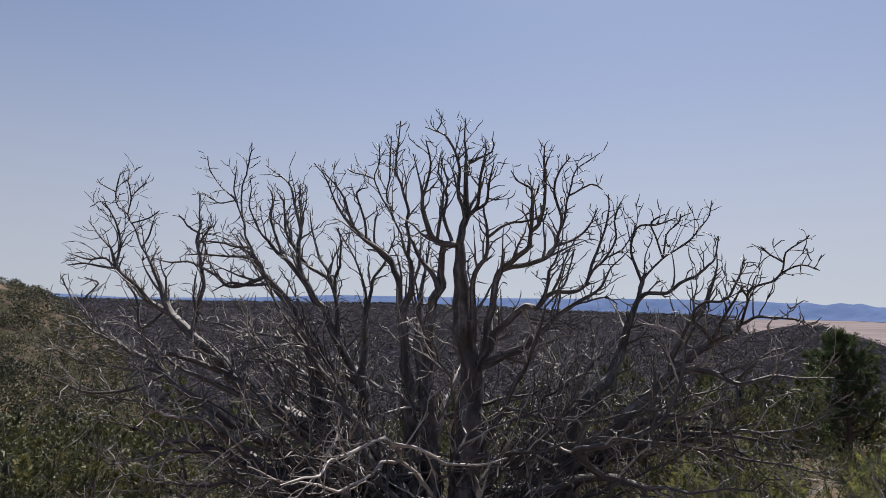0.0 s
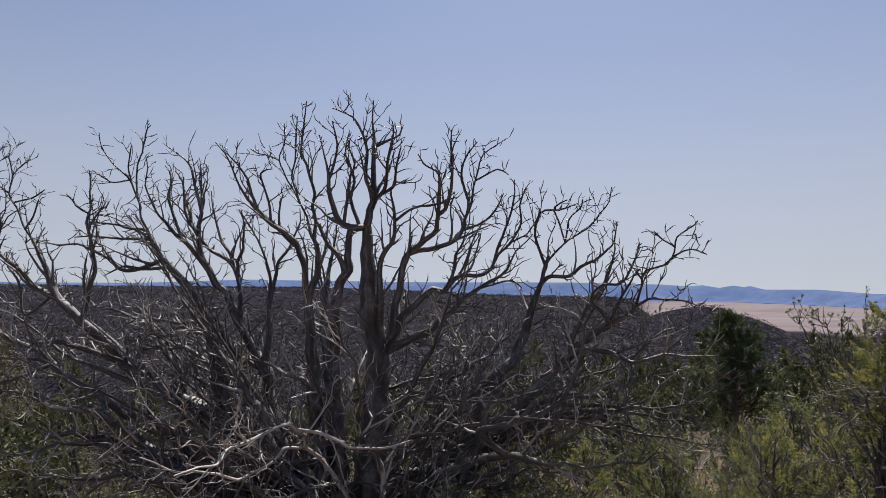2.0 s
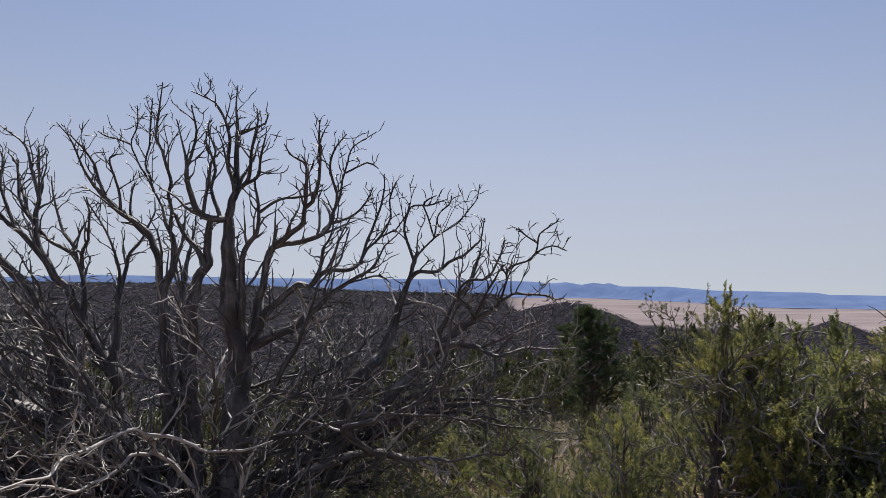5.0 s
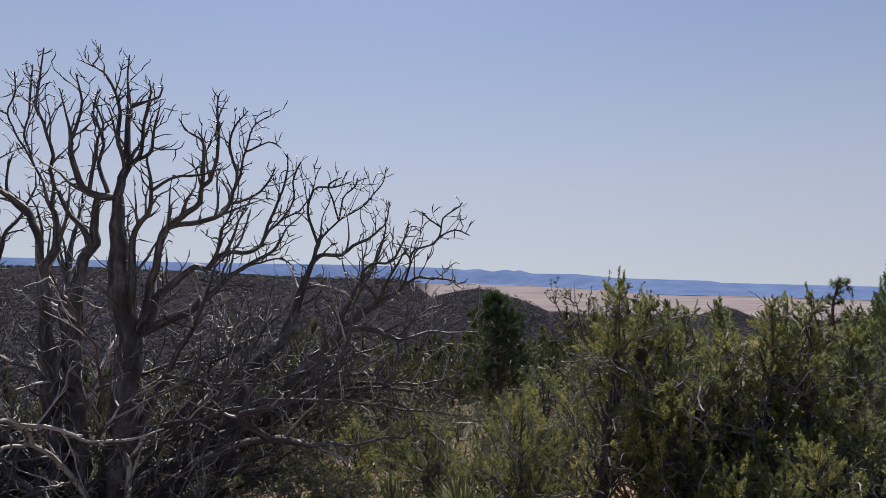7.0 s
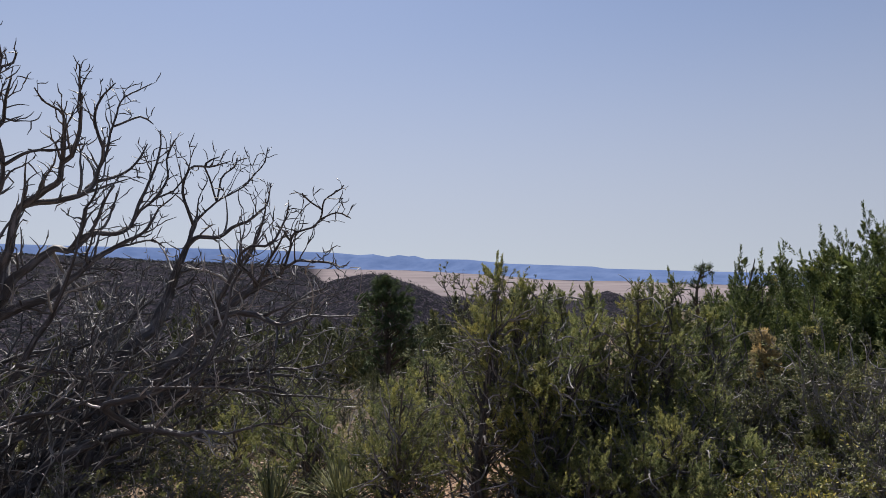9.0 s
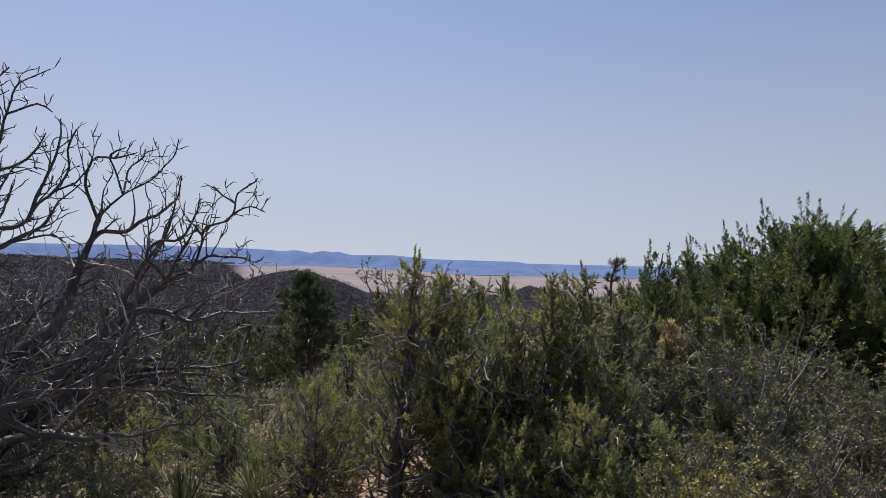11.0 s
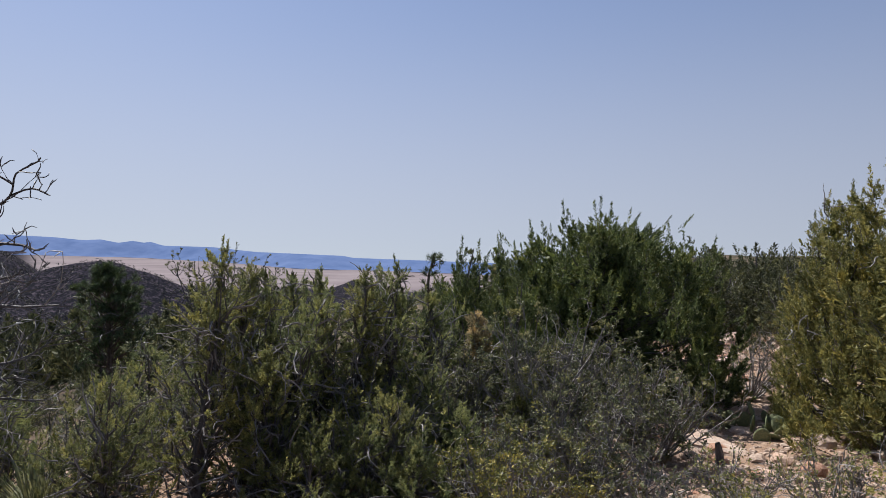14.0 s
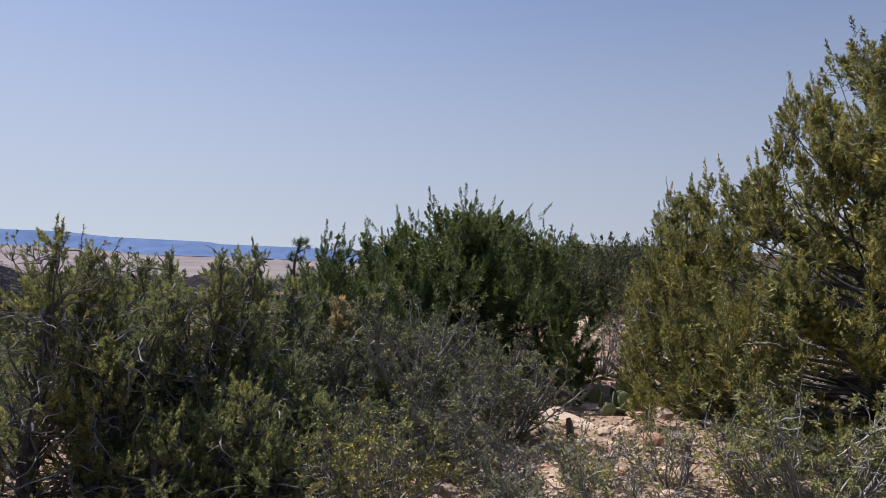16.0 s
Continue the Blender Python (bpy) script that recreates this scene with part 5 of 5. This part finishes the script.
# pines
pine((6.62, 11.32), 2.15, 1.5, 41, "dark green pine with a rounded crown", 15, 90, 0.085)
pine((8.45, 5.83), 1.62, 0.62, 42, "young pine with thick needle brushes", 9, 85, 0.06, 0.2, (2, 4), 0.6)


# ---- brush on the slopes ----
def scatter(protos, spots, group, lo, hi, seed):
    rng = np.random.RandomState(seed)
    for k, (x, y) in enumerate(spots):
        p = protos[rng.randint(len(protos))]
        c = copy_thing(p, Matrix.Translation(on_ground(x, y)) @ Matrix.Rotation(rng.uniform(0, 6.28), 4, "Z"))
        f = rng.uniform(lo, hi)
        c.scale = (f * rng.uniform(0.85, 1.2), f * rng.uniform(0.85, 1.2), f * rng.uniform(0.8, 1.1))
        c["group"] = group


BUSH = dict(core=1, lobes=24, per=5, plume=0.14, lobe=(0.28, 0.12), form=(1.8, 0.6), low=0.04, ring=3, shoots=SHOOTS_COARSE, fill=0.35)
FAR_BUSH = dict(lobes=16, per=4, plume=0.34, lobe=(0.4, 0.16), form=(1.8, 0.6), low=0.04, ring=3, shoots=SHOOTS_COARSE, fill=0.35)
SLOPE = [
    juniper((1.2, 8.6), 1.1, 1.4, 51, LEAF_SCRUB, "green juniper bush on the valley slope", name="juniper_bush", **BUSH),
    juniper((-4.0, 7.2), 1.25, 1.5, 52, LEAF_SCRUB, "olive-green juniper bush on the valley slope", name="juniper_bush", **BUSH),
    juniper((4.4, 9.4), 1.3, 1.2, 53, LEAF_SCRUB, "dark olive juniper bush on the valley slope", name="juniper_bush", **BUSH),
    shrub((-1.6, 9.5), 0.9, 1.3, 54, LEAF_GREY, "grey-green scrub bush on the valley slope", 16, 5000, 0.022, twigs=6),
    shrub((6.2, 8.2), 1.0, 1.3, 55, LEAF_GREY, "grey scrub bush of bare twigs on the slope", 14, 900, 0.022, twigs=6),
]
SLOPE_FAR = [
    juniper((5.5, 17.5), 1.3, 1.5, 64, LEAF_SCRUB, "olive juniper bush far down the slope", name="juniper_bush", **FAR_BUSH),
    juniper((-5.5, 17.0), 1.5, 1.5, 65, LEAF_SCRUB, "dark juniper bush far down the slope", name="juniper_bush", **FAR_BUSH),
    shrub((-2.0, 18.0), 1.0, 1.4, 66, LEAF_GREY, "grey scrub bush far down the slope", 9, 700, 0.06, twigs=4),
]
rng = np.random.RandomState(7)
near_spots, far_spots = [], []
while len(near_spots) + len(far_spots) < 250:
    az, r = math.radians(rng.uniform(-40, 44)), math.exp(rng.uniform(math.log(6.8), math.log(30)))
    x, y = r * math.sin(az), r * math.cos(az)
    before_pine = 23 < math.degrees(az) < 38 and r < 16
    if math.hypot(x, y - 5.5) > 1.5 and not before_pine and all(math.hypot(x - a, y - b) > 0.035 * r + 0.4 for a, b in near_spots + far_spots):
        (near_spots if r < 15 else far_spots).append((x, y))
scatter(SLOPE, near_spots, "brush on the valley slope", 0.7, 1.3, 8)
wedge = []
while len(wedge) < 48:
    az, r = math.radians(rng.uniform(19, 40)), math.exp(rng.uniform(math.log(6.5), math.log(17)))
    x, y = r * math.sin(az), r * math.cos(az)
    if math.hypot(x - 6.62, y - 11.32) > 0.9 and math.hypot(x - 8.07, y - 10.3) > 0.5:
        wedge.append((x, y))
scatter(SLOPE, wedge, "brush on the valley slope", 0.34, 0.56, 12)
scatter(SLOPE_FAR, far_spots, "brush on the valley slope", 0.75, 1.5, 11)
MID_BUSH = dict(core=2, lobes=40, per=6, plume=0.16, lobe=(0.34, 0.15), form=(1.8, 0.6), low=0.04, ring=3, shoots=SHOOTS_COARSE, fill=0.35)
BRUSH = [
    juniper((15.5, 4.6), 1.5, 1.8, 56, LEAF_SCRUB, "olive juniper bush in open brush", name="juniper_bush", **MID_BUSH),
    shrub((13.5, 3.9), 1.3, 1.6, 57, LEAF_GREY, "grey-brown scrub bush in open brush", 11, 2000, 0.04, twigs=4),
    juniper((18.5, 3.2), 1.6, 1.9, 58, LEAF_SCRUB, "brownish olive juniper bush in open brush", name="juniper_bush", **MID_BUSH),
    shrub((12.2, 4.4), 1.5, 1.3, 59, LEAF_GREY, "bare grey twiggy bush in open brush", 11, 400, 0.04, twigs=5),
]
spots = []
while len(spots) < 95:
    az, r = math.radians(rng.uniform(60, 108)), math.exp(rng.uniform(math.log(10.5), math.log(48)))
    x, y = r * math.sin(az), r * math.cos(az)
    path = abs(y - 0.2 * x) < 0.9 and r < 15.8
    if not path and all(math.hypot(x - a, y - b) > 0.035 * r + 0.35 for a, b in spots):
        spots.append((x, y))
scatter(BRUSH, spots, "open brush", 0.75, 1.2, 9)
wall = [(14.6, 4.4), (15.6, 4.1), (16.4, 3.6), (16.9, 3.0), (16.3, 2.3), (14.9, 1.7), (17.8, 3.9), (17.4, 2.5), (18.3, 3.3), (13.2, 4.6), (13.9, 1.5), (12.4, 1.3), (18.9, 2.6), (19.5, 4.4), (12.6, 5.2)]
scatter([BRUSH[0], BRUSH[2], BRUSH[1]], wall, "open brush", 1.0, 1.3, 10)


crest = []
while len(crest) < 30:
    az, r = math.radians(rng.uniform(67, 84)), rng.uniform(19, 60)
    crest.append((r * math.sin(az), r * math.cos(az)))
scatter([BRUSH[0], BRUSH[2], BRUSH[1], BRUSH[3]], crest, "open brush", 0.9, 1.5, 13)


def woodland(name, label, count, az, rr, seed, per, grain, mat):
    """Far woods: every tree a loose clump of leaf masses."""
    rng = np.random.RandomState(seed)
    a = np.radians(rng.uniform(az[0], az[1], count))
    r = np.exp(rng.uniform(math.log(rr[0]), math.log(rr[1]), count))
    x, y = r * np.sin(a), r * np.cos(a)
    z, woods, plain, scarp = land(x, y)
    keep = (plain < 0.3) & (scarp < 0.1) & (waves(x, y, 60, seed) + rng.normal(size=count) * 0.5 > -0.5)
    c = np.stack([x, y, z], -1)[keep]
    w = rng.uniform(0.7, 1.5, len(c)) * np.clip(0.55 + r[keep] * 0.003, 0.7, 1.9)
    o = unit(rng.normal(size=(len(c), per, 3)))
    o[..., 2] = np.abs(o[..., 2]) 
    at3 = c[:, None] + o * w[:, None, None] * rng.uniform(0.4, 0.8, (len(c), per, 1)) + np.array([0, 0, 0.2])
    q = Quads(3)
    sprays(q, at3.reshape(-1, 3), (o + rng.normal(size=o.shape) * 0.7).reshape(-1, 3), np.repeat(w * grain, per), rng, 0.4, o.reshape(-1, 3))
    return tagged(piece(name, q.mesh(name), mat), label, "woodland", kind="stuff")


woodland("woodland", "scattered dark junipers on the valley slopes", 2600, (-36, 42), (22, 70), 61, 110, 0.14, LEAF_SLOPE)
woodland("slope_woodland", "dark junipers scattered over the valley's far slopes", 5600, (-36, 50), (65, 170), 67, 40, 0.2, LEAF_SLOPE)
woodland("hill_woodland", "dense dark bushes on a bare rocky hill", 5200, (-37, -20), (38, 112), 63, 52, 0.2, LEAF_SLOPE)
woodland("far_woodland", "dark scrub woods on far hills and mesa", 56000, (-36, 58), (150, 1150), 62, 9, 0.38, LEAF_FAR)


# ---- stones, cactus and litter on the open ground ----
def stone_mesh(name, seed, flat, detail):
    rng = np.random.RandomState(seed)
    bm = bmesh.new()
    bmesh.ops.create_icosphere(bm, subdivisions=detail, radius=0.5)
    cuts = [(unit(rng.normal(size=3)), rng.uniform(0.26, 0.4)) for _ in range(7)]
    for v in bm.verts:
        p = np.array(v.co)
        for n, d in cuts:
            k = p @ n
            if k > d:
                p = p - n * (k - d)
        p += rng.normal(size=3) * 0.012
        v.co = (p[0], p[1], p[2] * flat)
    me = bpy.data.meshes.new(name)
    bm.to_mesh(me)
    bm.free()
    return me


STONES = []
for k in range(8):
    me = stone_mesh("stone", 200 + k, 0.35 + 0.06 * k, 2)
    me.materials.append(ROCK if k % 3 else ROCK_RED)
    STONES.append(me)


def stone(x, y, size, rng, label="pale limestone rock lying on reddish soil", mesh=None):
    ob = new("rock", mesh or STONES[rng.randint(len(STONES))])
    ob.location = (x, y, ground_z(x, y) + size * 0.06)
    ob.rotation_euler = (rng.normal() * 0.12, rng.normal() * 0.12, rng.uniform(0, 6.28))
    ob.scale = (size * rng.uniform(0.8, 1.3), size * rng.uniform(0.8, 1.3), size * rng.uniform(0.7, 1.0))
    return tagged(ob, label, "rock", "loose rocks on the open ground")


rng = np.random.RandomState(77)
slab = stone(6.45, 1.4, 0.6, rng, "broad flat pale rock slab set in the soil", stone_mesh("slab", 231, 0.2, 3))
slab.data.materials.append(ROCK)
slab.scale = (0.75, 0.55, 0.5)
for x, y, d in ((15.2, 3.1, 0.5), (14.2, 3.0, 0.4), (12.2, 2.3, 0.35), (10.8, 2.2, 0.4), (16.0, 3.6, 0.55), (13.4, 2.5, 0.3), (6.1, 0.55, 0.26), (5.4, 0.3, 0.3), (3.6, 3.0, 0.22), (3.9, 2.6, 0.25)):
    stone(x, y, d, rng)
for k in range(250):
    f = rng.uniform(0, 1)
    r = 3.9 + 11.5 * f ** 1.3
    az = math.radians(78.5 + rng.normal() * (8.5 - 4.5 * f))
    stone(r * math.sin(az), r * math.cos(az), rng.uniform(0.06, 0.2) * (1 + 0.7 * f), rng)
for k in range(40):
    az, r = math.radians(rng.uniform(24, 64)), rng.uniform(3.4, 5.4)
    stone(r * math.sin(az), r * math.cos(az), rng.uniform(0.05, 0.15), rng)


def pebbles():
    rng = np.random.RandomState(78)
    q = Quads()
    n = 9000
    f = rng.rand(n)
    r = np.where(np.arange(n) % 3 > 0, 3.6 + 12 * f ** 1.5, 3.0 + 4 * f)
    az = np.radians(np.where(np.arange(n) % 3 > 0, 78.5 + rng.normal(size=n) * 9, rng.uniform(20, 100, n)))
    x, y = r * np.sin(az), r * np.cos(az)
    z = land(x, y)[0]
    s = rng.uniform(0.008, 0.036, n)
    turn = rng.uniform(0, 6.28, n)
    for k in range(5):                                  # a top and four sloping sides
        if k == 0:
            c = [(-0.6, -0.6, 0.5), (0.6, -0.6, 0.5), (0.6, 0.6, 0.5), (-0.6, 0.6, 0.5)]
        else:
            a0, a1 = (k - 1) * 1.5708 + 0.785, k * 1.5708 + 0.785
            c = [(1.4 * math.cos(a0), 1.4 * math.sin(a0), -0.3), (1.4 * math.cos(a1), 1.4 * math.sin(a1), -0.3), (0.85 * math.cos(a1), 0.85 * math.sin(a1), 0.5), (0.85 * math.cos(a0), 0.85 * math.sin(a0), 0.5)]
        v = np.array(c)[None] * s[:, None, None] * rng.uniform(0.85, 1.15, (n, 4, 1))
        co, si = np.cos(turn)[:, None], np.sin(turn)[:, None]
        v = np.stack([v[..., 0] * co - v[..., 1] * si + x[:, None], v[..., 0] * si + v[..., 1] * co + y[:, None], v[..., 2] + z[:, None]], -1)
        q.put(v.reshape(-1, 3), np.arange(4 * n).reshape(n, 4))
    return tagged(piece("gravel", q.mesh("gravel"), ROCK), "scattered pale and reddish stone chips", "gravel", kind="stuff")


pebbles()


def pad_mesh(seed):
    rng = np.random.RandomState(seed)
    bm = bmesh.new()
    bmesh.ops.create_uvsphere(bm, u_segments=14, v_segments=9, radius=0.5)
    for v in bm.verts:
        x, y, z = v.co
        w = 0.82 + 0.22 * (z + 0.5)
        v.co = (x * w, y * 0.16 + 0.03 * math.sin(3 * x + seed), (z + 0.48))
    for f in bm.faces:
        f.smooth = True
    me = bpy.data.meshes.new("pad")
    bm.to_mesh(me)
    bm.free()
    me.materials.append(CACTUS)
    return me


PADS = [pad_mesh(k) for k in range(3)]


def prickly_pear(x, y, count, seed, label):
    rng = np.random.RandomState(seed)
    cactus = tagged(new("prickly_pear"), label, "cactus")
    cactus.location = on_ground(x, y, 0.01)
    roots = []
    for k in range(count):
        if k < count * 0.7 or not roots:
            p, lift = Vector((rng.normal() * 0.2, rng.normal() * 0.15, 0)), 0.2
            lean = (rng.normal() * 0.5, rng.normal() * 0.5)
        else:
            p0, m0 = roots[rng.randint(len(roots))]
            p = p0 + m0 @ Vector((rng.normal() * 0.03, 0, 0.12))
            lean = (rng.normal() * 0.4, rng.normal() * 0.5)
        m = Euler((lean[0], lean[1], rng.uniform(0, 6.28))).to_matrix()
        s = rng.uniform(0.13, 0.17)
        ob = piece("pad", PADS[rng.randint(3)], None, cactus)
        ob.location, ob.rotation_euler, ob.scale = p, m.to_euler(), (s, s, s * rng.uniform(1.0, 1.2))
        roots.append((p, m))
    return cactus


prickly_pear(7.18, 1.02, 20, 301, "clump of grey-green prickly pear pads on stony soil")
prickly_pear(7.45, 1.45, 9, 302, "low prickly pear partly hidden behind a shrub")
prickly_pear(2.75, 4.75, 7, 303, "small prickly pear on the slope beside a yucca")


def blade_rows(way, length, wide, n=5):
    """One narrow arching blade with a creased middle."""
    tip = math.hypot(way[0], way[1])
    d, p = unit(np.array(way)), np.zeros(3)
    side = unit(np.cross(d, (0, 0, 1.0)) + 1e-6)
    rows = []
    for i in range(n + 1):
        w = wide * (1 - i / n) ** 0.6 * (0.6 + 0.8 * min(1, i))
        rows += [p - side * w, p + np.array([0, 0, -w * 0.5]), p + side * w]
        d = unit(d + np.array([way[0], way[1], -0.7]) * 0.09 * tip)
        p = p + d * length / n
    return np.array(rows), [(3 * i + j, 3 * i + j + 1, 3 * i + j + 4, 3 * i + j + 3) for i in range(n) for j in (0, 1)]


BLADES = []
for k in range(6):
    q = Quads()
    q.put(*blade_rows((0.12 + 0.2 * k, 0.0, 1.0), 0.6, 0.012))
    BLADES.append(q.mesh("blade"))
    BLADES[-1].materials.append(LEAF_YUCCA)


def yucca(x, y, count, size, seed):
    rng = np.random.RandomState(seed)
    root = tagged(new("yucca"), "spiky grey-green yucca with narrow dry-tipped blades", "yucca")
    root.location = on_ground(x, y, 0.02)
    for k in range(count):
        b = piece("blade", BLADES[rng.randint(6)], None, root)
        turn = rng.uniform(0, 6.283)
        b.location = (math.cos(turn) * 0.03, math.sin(turn) * 0.03, 0)
        b.rotation_euler = (0, rng.normal() * 0.08, turn)
        b.scale = [size * rng.uniform(0.7, 1.15)] * 3


def grass_tuft(x, y, length, seed):
    rng = np.random.RandomState(seed)
    q = Quads()
    for k in range(26):
        turn, tip = rng.uniform(0, 6.283), rng.uniform(0.15, 0.8)
        q.put(*blade_rows((math.cos(turn) * tip, math.sin(turn) * tip, 1.0), length * rng.uniform(0.6, 1.1), 0.003, 3))
    ob = tagged(piece("grass_tuft", q.mesh("grass_tuft"), GRASS_DRY), "tuft of dry straw-coloured grass on stony soil", "grass", "grass tufts on the open ground")
    ob.location = on_ground(x, y, 0.02)


yucca(2.2, 3.98, 170, 0.6, 311)
yucca(1.85, 4.3, 120, 0.55, 312)
for k in range(60):
    az, r = math.radians(rng.uniform(64, 98)), rng.uniform(4.2, 16)
    grass_tuft(r * math.sin(az), r * math.cos(az), rng.uniform(0.12, 0.3), 320 + k)

# short broken stump in the soil
stump = tagged(new("tree_stump"), "short grey broken stump standing in stony soil", "stump")
stump.location = on_ground(5.85, 1.16)
q = Quads()
tube(q, spline([(0, 0, -0.05), (0.01, 0.0, 0.1), (-0.015, 0.01, 0.2)], 0.03), [0.045, 0.035, 0.032, 0.02], 10, np.random.RandomState(5), 0.2)
piece("trunk", q.mesh("trunk", True), BARK_JUNIPER, stump)


# fallen and leaning dead wood among the shrubs
def dead_bough(pts, r, seed, label):
    rng = np.random.RandomState(seed)
    bough = tagged(new("dead_branch"), label, "branch")
    x, y = pts[0][0], pts[0][1]
    bough.location = on_ground(x, y)
    q = Quads()
    local = [(a - x, b - y, c) for a, b, c in pts]
    line = spline(local, 0.05)
    tube(q, line, [r, r * 0.8, r * 0.35], 8, rng, 0.14)
    piece("main_limb", q.mesh("main_limb", True), BARK_DEAD, bough)
    tw = Quads()
    for k in range(14):
        i = rng.randint(len(line) // 3, len(line))
        tube(tw, wander(line[i], rng.normal(size=3) + np.array([0, 0, 0.4]), rng.uniform(0.1, 0.4), rng, 0.9, 0.2, 6), [0.006, 0.002], 4)
    tw_ob = piece("twig_tangle", tw.mesh("twig_tangle", True), WOOD_PALE, bough)
    tw_ob["kind"] = "stuff"


dead_bough([(4.35, 2.35, 0.0), (4.45, 2.55, 0.25), (4.35, 2.85, 0.42), (4.0, 3.1, 0.45)], 0.045, 401, "curved dead grey bough leaning among shrubs")
dead_bough([(3.3, 3.1, 0.0), (3.45, 2.95, 0.3), (3.9, 2.75, 0.4), (4.3, 2.5, 0.3)], 0.035, 402, "bare dead bough lying among junipers")
dead_bough([(5.3, -0.1, 0.0), (5.0, -0.3, 0.25), (4.7, -0.55, 0.4)], 0.025, 403, "thin dead bough under a tall juniper")
